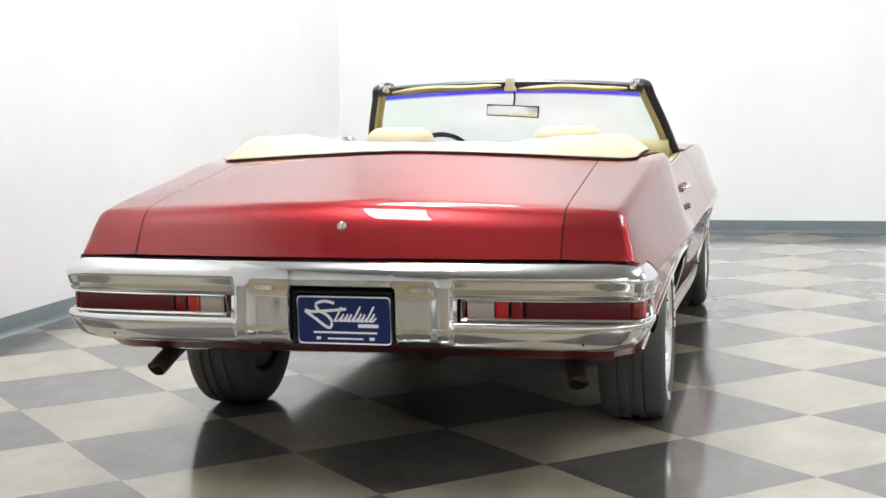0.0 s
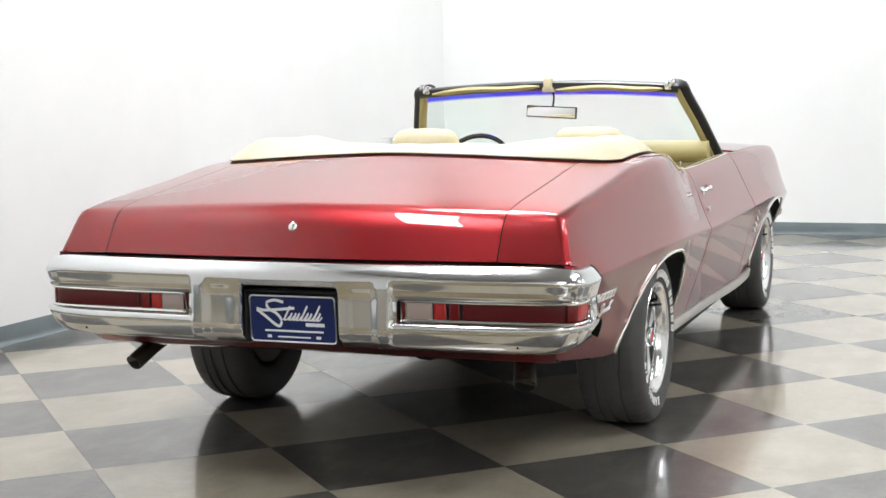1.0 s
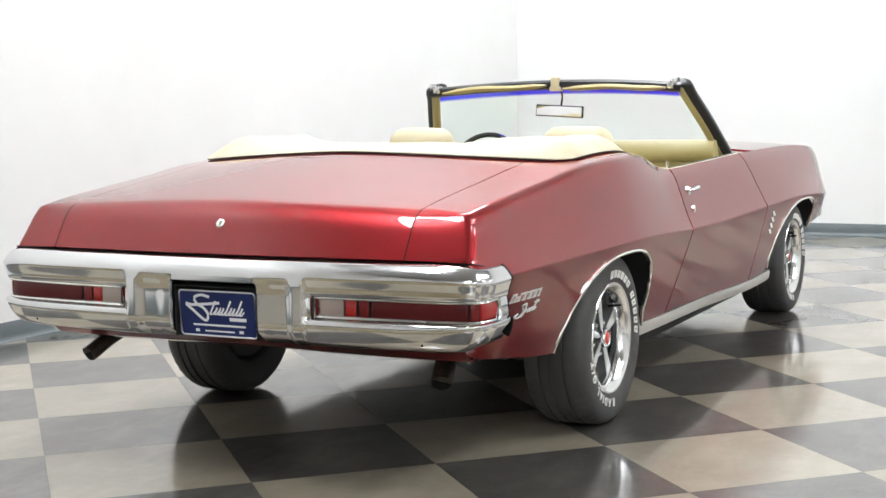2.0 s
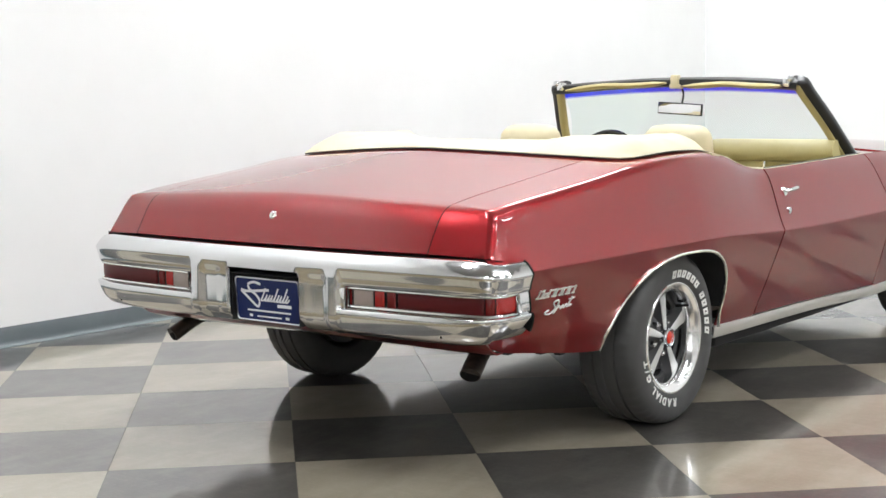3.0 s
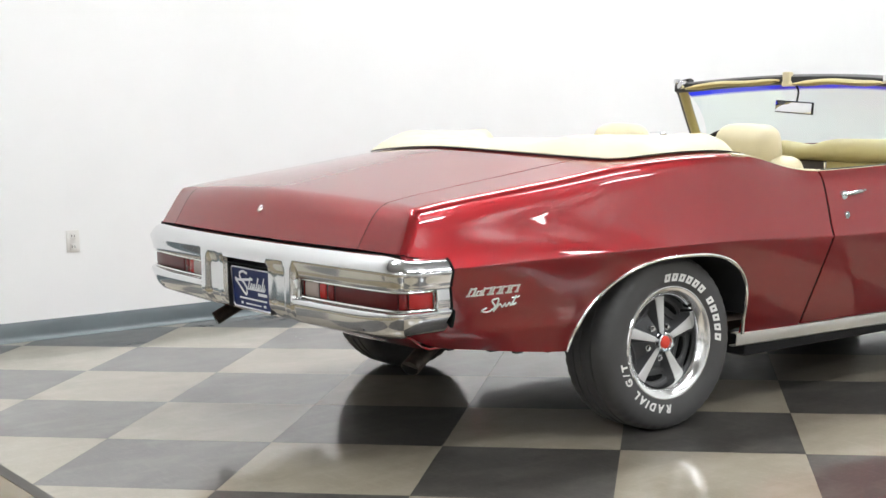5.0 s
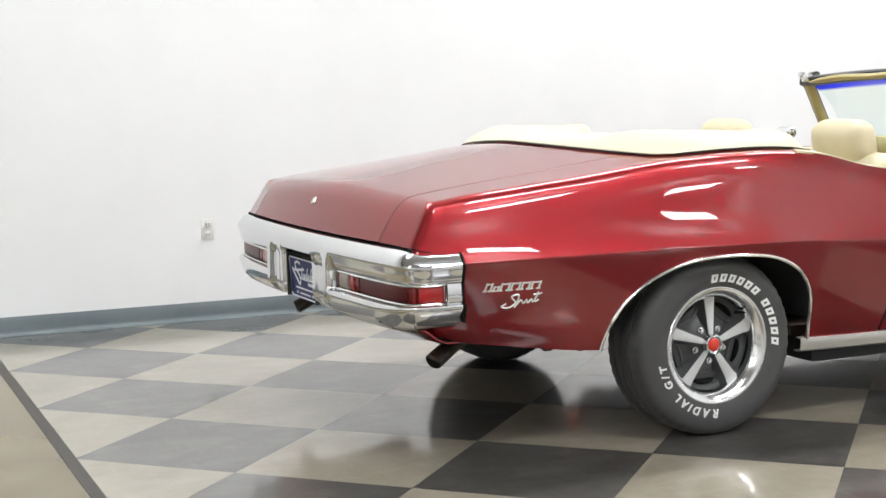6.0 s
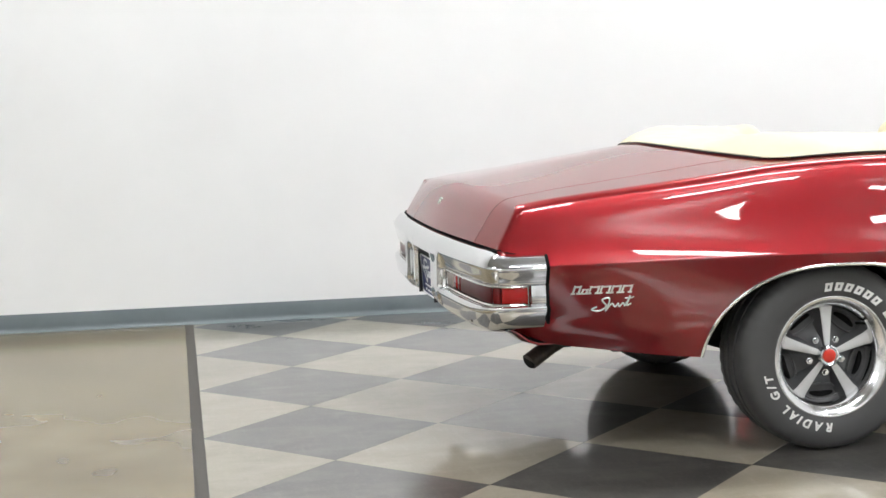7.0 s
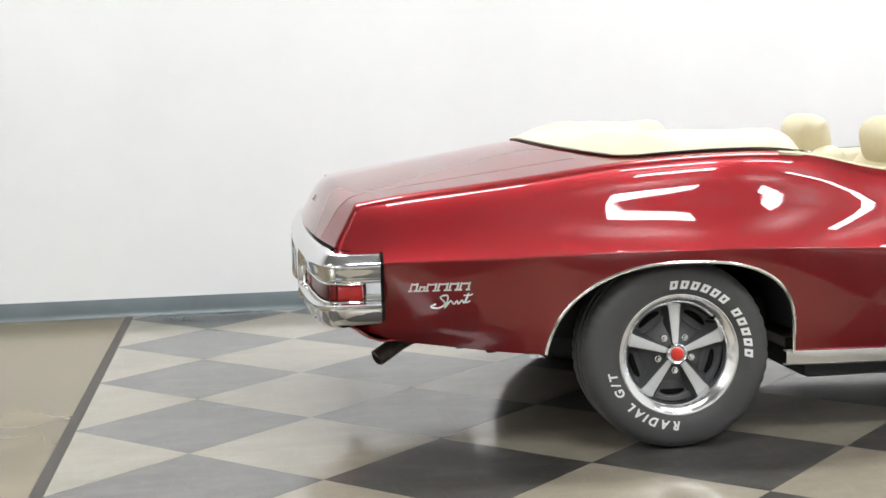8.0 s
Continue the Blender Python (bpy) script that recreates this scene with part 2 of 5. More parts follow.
def tube(bm, points, radius, sides=8, closed=False, flat=1.0):
    """A tube along points; flat squeezes it across."""
    pts = [Vector(p) for p in points]
    rings = []
    for k, p in enumerate(pts):
        a = pts[k - 1] if k or closed else p
        b = pts[(k + 1) % len(pts)] if k + 1 < len(pts) or closed else p
        way = (b - a).normalized()
        side = way.cross(Vector((0, 0, 1)))
        side = side.normalized() if side.length > 1e-4 else Vector((1, 0, 0))
        up = side.cross(way)
        r = radius[k] if isinstance(radius, (list, tuple)) else radius
        rings.append([bm.verts.new(p + side * (r * math.cos(2 * math.pi * n / sides)) + up * (r * flat * math.sin(2 * math.pi * n / sides))) for n in range(sides)])
    pairs = list(zip(rings, rings[1:])) + ([(rings[-1], rings[0])] if closed else [])
    for a, b in pairs:
        for n in range(sides):
            bm.faces.new((a[n], a[(n + 1) % sides], b[(n + 1) % sides], b[n]))
    if not closed:
        bm.faces.new(list(reversed(rings[0])))
        bm.faces.new(rings[-1])
    return bm


def lathe(bm, profile, sides, closed=True, start=0.0, end=2 * math.pi):
    """Turns a profile of (radius, x) pairs about the x axis."""
    whole = abs(end - start - 2 * math.pi) < 1e-6
    n_rings = sides if whole else sides + 1
    rings = []
    for n in range(n_rings):
        a = start + (end - start) * n / sides
        rings.append([bm.verts.new((x, r * math.cos(a), r * math.sin(a))) for r, x in profile])
    for n in range(sides):
        a, b = rings[n], rings[(n + 1) % n_rings]
        for k in range(len(profile) - (0 if closed else 1)):
            j = (k + 1) % len(profile)
            bm.faces.new((a[k], b[k], b[j], a[j]))
    bmesh.ops.recalc_face_normals(bm, faces=bm.faces[:])
    return bm


def disc(bm, r, x0, x1, sides=24, y=0.0, z=0.0, r1=None):
    """A short cylinder along x."""
    r1 = r if r1 is None else r1
    m = Matrix.Translation(((x0 + x1) / 2, y, z)) @ Matrix.Rotation(math.pi / 2, 4, "Y")
    bmesh.ops.create_cone(bm, cap_ends=True, segments=sides, radius1=r, radius2=r1, depth=abs(x1 - x0), matrix=m)
    return bm


# ---- the room ----
def wall(name, lo, hi, mat=wall_paint):
    bm = bmesh.new()
    box(bm, lo, hi)
    return tagged(part(name, bm, mat, smooth=0), kind="structure")


wall("wall_west", (WALL_X - 0.15, BACK_Y - 0.15, -0.1), (WALL_X, WALL_Y + 0.15, CEIL_Z))
wall("wall_north", (WALL_X, WALL_Y, -0.1), (RIGHT_X, WALL_Y + 0.15, CEIL_Z))
wall("wall_east", (RIGHT_X, BACK_Y - 0.15, -0.1), (RIGHT_X + 0.15, WALL_Y + 0.15, CEIL_Z), far_paint)
wall("wall_south", (WALL_X, BACK_Y - 0.15, -0.1), (RIGHT_X, BACK_Y, CEIL_Z))
wall("ceiling", (WALL_X - 0.15, BACK_Y - 0.15, CEIL_Z), (RIGHT_X + 0.15, WALL_Y + 0.15, CEIL_Z + 0.15), ceiling_paint)

COVE = [(0.0, 0.100), (0.003, 0.101), (0.005, 0.098), (0.005, 0.030), (0.007, 0.018), (0.012, 0.009), (0.020, 0.004), (0.028, 0.002), (0.028, 0.0), (0.0, 0.0)]


def cove(name, a, b, inward):
    """Cove base along a wall from a to b, with its toe towards inward."""
    bm = bmesh.new()
    rows = [[(p[0] + inward[0] * d, p[1] + inward[1] * d, z) for d, z in COVE] for p in (a, b)]
    sheet(bm, rows)
    bmesh.ops.recalc_face_normals(bm, faces=bm.faces[:])
    return tagged(part(name, bm, base_vinyl, smooth=50), "grey-blue vinyl cove base along the white wall", kind="structure")


cove("baseboard_west", (WALL_X, BACK_Y, 0), (WALL_X, WALL_Y, 0), (1, 0))
cove("baseboard_north", (WALL_X, WALL_Y, 0), (RIGHT_X, WALL_Y, 0), (0, -1))
cove("baseboard_east", (RIGHT_X, WALL_Y, 0), (RIGHT_X, BACK_Y, 0), (-1, 0))
cove("baseboard_south", (WALL_X, BACK_Y, 0), (RIGHT_X, BACK_Y, 0), (0, 1))

bm = bmesh.new()
box(bm, (WALL_X - 0.1, BACK_Y - 0.1, -0.12), (RIGHT_X + 0.1, STRIP_Y - 0.022, 0.0))
tagged(part("floor_concrete", bm, concrete, smooth=0), "tan sealed concrete floor with a polished sheen", kind="structure")
bm = bmesh.new()
box(bm, (WALL_X - 0.1, STRIP_Y - 0.022, -0.12), (RIGHT_X + 0.1, STRIP_Y + 0.022, 0.002), 0.001, 1)
tagged(part("floor_strip", bm, strip_metal, smooth=0), "narrow dark joint strip between tiles and concrete", kind="structure")
bm = bmesh.new()
box(bm, (WALL_X - 0.1, STRIP_Y + 0.022, -0.12), (RIGHT_X + 0.1, WALL_Y + 0.1, -0.004))
tiled_floor = tagged(part("floor", bm, strip_metal, smooth=0), "checkered vinyl tile floor laid diagonally, waxed and glossy", kind="structure")


def ceiling_light(x, y, long, wide, z=5.44):
    """A light panel that hangs on two rods and shines up and down."""
    t = thing("ceiling_light", "white hanging light panel on two rods, switched on", "ceiling light", (x, y, z), "lights under the ceiling")
    sx, sy = wide / 2, long / 2
    bm = bmesh.new()
    for lo, hi in (((-sx - 0.02, -sy - 0.02, -0.02), (-sx, sy + 0.02, 0.04)), ((sx, -sy - 0.02, -0.02), (sx + 0.02, sy + 0.02, 0.04)), ((-sx, -sy - 0.02, -0.02), (sx, -sy, 0.04)), ((-sx, sy, -0.02), (sx, sy + 0.02, 0.04))):
        box(bm, [l + o for l, o in zip(lo, t.location)], [h + o for h, o in zip(hi, t.location)])
    part("frame", bm, plastic_white, t, smooth=0)
    bm = bmesh.new()
    box(bm, (x - sx, y - sy, z - 0.012), (x + sx, y + sy, z + 0.03))
    part("diffuser", bm, lamp_glow, t, "glowing white diffuser", smooth=0)
    for dy in (-0.7 * sy, 0.7 * sy):
        part("hanging_rod", tube(bmesh.new(), [(x, y + dy, z + 0.03), (x, y + dy, CEIL_Z + 0.01)], 0.006, 6), plastic_white, t)
    return t


for lx, lys in ((-0.9, (-2.2, 1.9, 4.7)), (4.6, (-11.0, -7.6)), (10.5, (-11.0, -7.6))):
    for ly in lys:
        ceiling_light(lx, ly, 2.3, 0.6)
# the panel at (4.6, -0.8) is an unseen addition that brightens the floor
for lx, ly, long, wide in ((4.6, -0.8, 1.4, 0.6), (4.6, 1.4, 1.4, 0.6), (4.6, 3.6, 1.4, 0.6), (7.2, 2.0, 1.4, 0.45), (10.5, 2.2, 1.4, 0.5), (7.4, 5.8, 1.2, 0.3), (10.5, 6.0, 1.0, 0.5)):
    ceiling_light(lx, ly, long, wide)

# a double socket on the west wall
socket = thing("wall_socket", "white double wall socket on the white wall", "socket", (WALL_X, -0.85, 0.495))
bm = bmesh.new()
box(bm, (WALL_X, -0.885, 0.438), (WALL_X + 0.006, -0.815, 0.552), 0.002)
part("cover_plate", bm, plastic_white, socket)
for dz in (-0.028, 0.028):
    bm = bmesh.new()
    box(bm, (WALL_X + 0.005, -0.866, 0.495 + dz - 0.017), (WALL_X + 0.009, -0.834, 0.495 + dz + 0.017), 0.003)
    face = part("outlet_face", bm, plastic_white, socket)
    for dy in (-0.007, 0.007):
        bm = bmesh.new()
        box(bm, (WALL_X + 0.0085, -0.85 + dy - 0.0015, 0.495 + dz - 0.006), (WALL_X + 0.0096, -0.85 + dy + 0.0015, 0.495 + dz + 0.006))
        part("slot", bm, gap_black, face, smooth=0)

# ---- the car: its lines, in metres ----
CREST_X = [(-1.14, 0.818), (-1.06, 0.834), (-0.9, 0.843), (-0.5, 0.855), (0.0, 0.868), (0.15, 0.8705), (0.3, 0.8635), (0.5, 0.847), (0.7, 0.835), (0.92, 0.835), (1.5, 0.832), (2.0, 0.825), (2.5, 0.825), (3.0, 0.825), (3.5, 0.83), (3.75, 0.825)]
CREST_Z = [(-1.14, 0.838), (-1.06, 0.848), (-0.92, 0.870), (-0.7, 0.894), (-0.45, 0.921), (-0.2, 0.952), (0.0, 0.966), (0.2, 0.973), (0.36, 0.970), (0.5, 0.952), (0.69, 0.908), (0.82, 0.890), (0.95, 0.886), (1.5, 0.894), (2.0, 0.903), (2.5, 0.904), (3.0, 0.902), (3.35, 0.891), (3.55, 0.876), (3.67, 0.853), (3.72, 0.830), (3.75, 0.795)]
SIDE_X = [(-1.14, 0.903), (-0.93, 0.928), (-0.6, 0.943), (-0.2, 0.960), (0.0, 0.967), (0.15, 0.9695), (0.35, 0.966), (0.82, 0.956), (1.5, 0.955), (2.1, 0.960), (2.8, 0.965), (3.2, 0.957), (3.5, 0.938), (3.68, 0.905), (3.75, 0.87)]
SIDE_Z = [(-1.14, 0.664), (-0.93, 0.665), (0.18, 0.668), (0.70, 0.648), (0.85, 0.642), (1.3, 0.636), (2.1, 0.642), (2.7, 0.645), (3.2, 0.625), (3.62, 0.60)]
FOOT_X = [(-1.14, 0.762), (-0.97, 0.790), (-0.7, 0.824), (-0.44, 0.844), (0.4, 0.852), (1.2, 0.862), (2.2, 0.868), (3.0, 0.870), (3.4, 0.868), (3.62, 0.872), (3.75, 0.862)]
FOOT_Z = [(-1.14, 0.50), (-1.05, 0.445), (-0.94, 0.400), (-0.83, 0.381), (-0.44, 0.333), (0.38, 0.300), (1.2, 0.292), (2.3, 0.272), (2.9, 0.34), (3.25, 0.41), (3.62, 0.46)]
DECK_Z = [(-1.16, 0.868), (-1.04, 0.890), (-0.8, 0.931), (-0.6, 0.965), (-0.35, 1.004), (-0.1, 1.017), (0.3, 1.016)]
ARCHES = [(-0.014, 0.421, 0.632), (2.83, 0.49, 0.622)]


def lip(y):
    """The height of the body's lower edge, wheel arches included."""
    z = curve_through(FOOT_Z, y)
    for mid, half, top in ARCHES:
        u = abs(y - mid) / half
        if u < 1:
            k = 2.2 if y < mid else 2.8
            z = max(z, 0.30 + (top - 0.30) * (1 - u**k) ** (1 / k))
    return z


def low_x(y, z):
    """How far out the flank lies below the crease: it tucks in evenly to the lower edge."""
    sx, sz = curve_through(SIDE_X, y), curve_through(SIDE_Z, y)
    x = sx + (curve_through(FOOT_X, y) - sx) * ((sz - z) / (sz - curve_through(FOOT_Z, y))) ** 1.1
    return x + 0.005 * math.exp(-(((z - 0.43) / 0.02) ** 2)) * max(0, min(1, (-0.3 - y) / 0.2))


def foot_x(y):
    return low_x(y, lip(y))


def side_point(y, r):
    """A point of the right flank: r from 0 at the crest over 1 at the crease to 2 at the lower edge."""
    cx, cz, sx, sz = (curve_through(k, y) for k in (CREST_X, CREST_Z, SIDE_X, SIDE_Z))
    if r <= 1:
        power = 9.0
        return Vector((cx + (sx - cx) * (0.16 * (1 - (1 - r) ** power) + 0.72 * r + 0.12 * r**4), y, cz + (sz - cz) * r))
    z = sz + (lip(y) - sz) * (r - 1)
    return Vector((low_x(y, z), y, z))


def fold_y(x):
    return -1.098 + 0.038 * (abs(x) / 0.8) ** 2


def deck_z(x, y):
    """The height of the rear deck, crowned across."""
    cx, cz, mz = curve_through(CREST_X, y), curve_through(CREST_Z, y), curve_through(DECK_Z, y)
    return mz - (mz - cz) * min(1.0, abs(x) / cx) ** 1.6


def tail_end(z):
    """Where the flank ends at the rear, by height."""
    return curve_through([(0.40, -0.98), (0.476, -1.07), (0.60, -1.115), (0.705, -1.118), (0.78, -1.078), (0.83, -1.05), (0.87, -1.03)], z)


def deck_path(x, front, steps=22):
    """Points down the deck at x: from front over the rounded fold to the bumper."""
    yf = fold_y(x)
    pts = [Vector((x, front + (yf + 0.042 - front) * n / steps, 0)) for n in range(steps + 1)]
    for p in pts:
        p.z = deck_z(x, p.y)
    end = Vector((x, yf - 0.080, 0.7235))
    a, b = pts[-1], Vector((x, yf - 0.002, deck_z(x, yf) - 0.004))
    c = b + (end - b) * 0.42
    for n in range(1, 15):
        t = n / 14
        pts.append(a * (1 - t) ** 2 + b * (2 * t * (1 - t)) + c * t**2)
    for n in range(1, 7):
        pts.append(c + (end - c) * (n / 6))
    return pts


DOOR_REAR = [(0.26, 0.735), (0.312, 0.742), (0.5, 0.785), (0.642, 0.820), (0.75, 0.848), (0.90, 0.872)]
DOOR_FRONT = [(0.26, 2.03), (0.5, 2.04), (0.66, 2.05), (0.75, 2.045), (0.92, 1.99)]


SIDE_ROWS = (0, 0.01, 0.025, 0.05, 0.09, 0.14, 0.2, 0.27, 0.35, 0.44, 0.53, 0.62, 0.71, 0.80, 0.86, 0.91, 0.95, 0.98, 0.994, 1.006, 1.025, 1.06, 1.12)


def flank(bm, y0, y1, columns, end0=None, end1=None, r1=2.0, rs=SIDE_ROWS):
    """The skin of the flank between y0 and y1; end0 and end1 give slanted ends by height."""
    ys = [y0 + (y1 - y0) * n / columns for n in range(columns + 1)]
    for mid, half, _ in ARCHES:
        for k in range(15):
            a = math.pi / 2 * (k / 14) ** 0.8
            ys += [y for y in (mid - half * math.sin(a), mid + half * math.sin(a)) if y0 < y < y1]
    ys = sorted(set(round(y, 4) for y in ys))
    rs = list(rs) + [1.2 + 0.1 * n for n in range(9)]
    rs = [r if r < 1.95 else r1 for r in rs]
    rows = []
    for y in ys:
        row = []
        for r in rs:
            p = side_point(y, r)
            shift = 0.0
            if end0:
                shift += (end0(p.z) - y0) * max(0, 1 - (y - y0) / 0.25)
            if end1:
                shift += (end1(p.z) - y1) * max(0, 1 - (y1 - y) / 0.3)
            q = side_point(p.y + shift, r) if shift and lip(p.y) < 0.5 else p
            row.append((q.x, q.y if shift else y, p.z if not shift else q.z))
        rows.append(row)
    return sheet(bm, rows), rows


car = thing("convertible_car", "burgundy red two-door convertible with cream interior, top folded", "car")


def both(name, make, mat, label="", smooth=40, depth=0.004, way=(1, 0, 0), parent=None):
    """The same panel on the right and, mirrored, on the left."""
    made = []
    for side in (1, -1):
        bm = make()
        bmesh.ops.remove_doubles(bm, verts=bm.verts[:], dist=0.0008)
        facing(bm, way)
        if depth:
            thicken(bm, depth)
        if side < 0:
            flip_x(bm)
        made.append(part(name, bm, mat, parent or car, label, smooth))
    return made


# trunk lid
LID = 0.671
bm = bmesh.new()
sheet(bm, [deck_path(-LID + 2 * LID * n / 44, -0.12) for n in range(45)])
facing(bm, (0, 0, 1))
thicken(bm, 0.018)
trunk_lid = part("trunk_lid", bm, paint, car, smooth=60)
bm = bmesh.new()
disc(bm, 0.026, -0.006, 0.006, 24)
disc(bm, 0.020, 0.004, 0.012, 24, r1=0.013)
box(bm, (0.010, -0.004, -0.013), (0.016, 0.004, 0.013), 0.002)
bmesh.ops.transform(bm, matrix=Matrix.Translation((0, -1.122, 0.811)) @ Matrix.Rotation(radians(-30), 4, "X") @ Matrix.Rotation(radians(-90), 4, "Z"), verts=bm.verts[:])
part("trunk_lock", bm, bright_trim, trunk_lid, "round chrome trunk lock")


# rear quarter panels: flank, top and end in one skin
def quarter():
    bm = bmesh.new()
    end1 = lambda z: curve_through(DOOR_REAR, z) - 0.0055
    _, rows = flank(bm, -1.12, 0.82, 60, tail_end, end1, rs=(0, 0.088, 0.100, 0.116) + SIDE_ROWS[5:])
    # the top, from the crest to the lid, and the slanted end above the bumper
    crest = [Vector(row[0]) for row in reversed(rows) if row[0][1] < 0.44]
    corner = [Vector(p) for p in rows[0][1:] if p[2] > 0.715]
    x = LID + 0.004
    lid = deck_path(x, crest[0].y, 22)
    fold = lid[22:]
    run = [0.0]
    for a, b in zip(fold, fold[1:]):
        run.append(run[-1] + (b - a).length)
    inner = []
    for p in crest:
        y = p.y if p.y > -0.7 else -0.7 + (p.y + 0.7) * (fold[0].y + 0.7) / (crest[-1].y + 0.7)
        inner.append(Vector((x, y, deck_z(x, y))))
    drop = [0.0]
    for a, b in zip([crest[-1]] + corner, corner):
        drop.append(drop[-1] + (b - a).length)
    for d in drop[1:]:
        inner.append(Vector([curve_through([(s, p[k]) for s, p in zip(run, fold)], run[-1] * d / drop[-1]) for k in range(3)]))
    outer = crest + corner
    table = []
    for s in (0, 0.12, 0.24, 0.36, 0.48, 0.60, 0.72, 0.79, 0.815, 0.83, 1.0):
        row = []
        for k, (p, q) in enumerate(zip(inner, outer)):
            v = p + (q - p) * s
            if k < len(crest):
                v.z = deck_z(v.x, v.y) + (q.z - deck_z(q.x, q.y)) * s
            row.append(v)
        table.append(row)
    sheet(bm, table)
    bmesh.ops.remove_doubles(bm, verts=bm.verts[:], dist=0.002)
    bmesh.ops.recalc_face_normals(bm, faces=bm.faces[:])
    # a rounded shoulder along the crest and down the corner
    on_crest = {v for v in bm.verts if any((v.co - p).length < 0.004 for p in outer)}
    ridge = [e for e in bm.edges if e.verts[0] in on_crest and e.verts[1] in on_crest and len(e.link_faces) == 2 and e.calc_face_angle() > 0.15]
    bmesh.ops.bevel(bm, geom=ridge, offset=0.023, segments=6, profile=0.5, affect="EDGES", clamp_overlap=True)
    return bm


quarters = both("quarter_panel", quarter, paint, smooth=75)

# doors
doors = both("door", lambda: (lambda b: (flank(b, 0.85, 2.04, 40, lambda z: curve_through(DOOR_REAR, z) + 0.0055, lambda z: curve_through(DOOR_FRONT, z) - 0.005, 1.985), b)[1])(bmesh.new()), paint, smooth=75, depth=0.02)
# front fenders
fenders = both("front_fender", lambda: (lambda b: (flank(b, 2.04, 3.74, 60, lambda z: curve_through(DOOR_FRONT, z) + 0.005, None), b)[1])(bmesh.new()), paint, smooth=75)


# hood, cowl and nose
def hood_z(x, y):
    cx, cz = curve_through(CREST_X, y), curve_through(CREST_Z, y)
    return cz + 0.035 * (1 - min(1, abs(x) / cx) ** 2.2)


bm = bmesh.new()
sheet(bm, [[(x, y, hood_z(x, y)) for y in [2.28 + 1.46 * k / 30 for k in range(31)] for x in [curve_through(CREST_X, y) * (-0.992 + 1.984 * n / 30)]] for n in range(31)])
facing(bm, (0, 0, 1))
thicken(bm, 0.02)
part("hood", bm, paint, car, smooth=60)
bm = bmesh.new()
sheet(bm, [[(x, y, hood_z(x, y) - 0.006) for y in [2.0 + 0.275 * k / 8 for k in range(9)] for x in [curve_through(CREST_X, y) * (-0.995 + 1.99 * n / 30)]] for n in range(31)])
facing(bm, (0, 0, 1))
thicken(bm, 0.02)
part("cowl_panel", bm, paint, car, smooth=60)
bm = bmesh.new()
box(bm, (-0.80, 3.50, 0.42), (0.80, 3.735, 0.73), 0.05, 4)
part("nose_panel", bm, paint, car)
bm = bmesh.new()
nose = path_through([(-0.872, 3.60, 0.49), (-0.862, 3.64, 0.49), (-0.83, 3.68, 0.485), (-0.6, 3.76, 0.48), (0, 3.80, 0.48), (0.6, 3.76, 0.48), (0.83, 3.68, 0.485), (0.862, 3.64, 0.49), (0.872, 3.60, 0.49)], 41)
tube(bm, nose, 0.024, 14, flat=1.4)
part("front_bumper", bm, chrome, car, "chrome front bumper wrapping the nose")

# dark structure inside the shell: wheel houses, floor pan, axle and pipes
bm = bmesh.new()
box(bm, (-0.84, 0.45, 0.20), (0.84, 2.35, 0.30), 0.03)
box(bm, (-0.62, -1.02, 0.415), (0.62, 0.5, 0.62), 0.04)
box(bm, (-0.60, 2.3, 0.22), (0.60, 3.5, 0.60), 0.04)
part("floor_pan", bm, dull_black, car, "black floor pan and chassis")


def wheel_house(mid, half, top):
    bm = bmesh.new()
    rows = []
    for n in range(33):
        y = mid - (half - 0.002) * math.cos(math.pi * n / 32)
        z = max(0.33, lip(y)) + 0.007
        edge = min(0.93, low_x(y, z) - 0.006)
        rows.append([(x, y, z) for x in (edge, edge - 0.025, 0.62)])
    vs = sheet(bm, rows)
    mid_in = bm.verts.new((0.62, mid, 0.33))
    for a, b in zip(vs, vs[1:]):
        bm.faces.new((a[-1], b[-1], mid_in))
    return bm


for arch in ARCHES:
    both("wheel_house", lambda: wheel_house(*arch), dull_black, depth=0)

bm = bmesh.new()
tube(bm, [(-0.7, 0, 0.315), (0.7, 0, 0.315)], 0.04, 12)
bmesh.ops.create_icosphere(bm, subdivisions=2, radius=0.13, matrix=Matrix.Translation((0, 0, 0.315)))
part("rear_axle", bm, dull_black, car)
both("muffler", lambda: box(bmesh.new(), (0.42, -0.72, 0.36), (0.62, -0.42, 0.46), 0.04, 3), dull_black, depth=0)


def tailpipe():
    bm = bmesh.new()
    tube(bm, path_through([(0.60, -0.5, 0.41), (0.640, -0.72, 0.415), (0.668, -0.87, 0.380), (0.700, -0.978, 0.322)], 12), [0.030] * 7 + [0.032, 0.033, 0.034, 0.035, 0.035], 16, flat=0.78)
    return bm


tips = both("tail_pipe", tailpipe, pipe_steel, "dark steel tail pipe, cut at a slant", depth=0)
for pipe, side in zip(tips, (1, -1)):
    bm = bmesh.new()
    ring = [Vector((side * 0.700, -0.978, 0.322))]
    way = Vector((side * 0.045, -0.118, -0.040)).normalized()
    bmesh.ops.create_circle(bm, cap_ends=True, segments=14, radius=0.0310, matrix=Matrix.Translation(ring[0] + way * 0.0015) @ way.to_track_quat("Z", "Y").to_matrix().to_4x4() @ Matrix.Diagonal((1, 0.74, 1, 1)))
    part("bore", bm, gap_black, pipe, smooth=0)

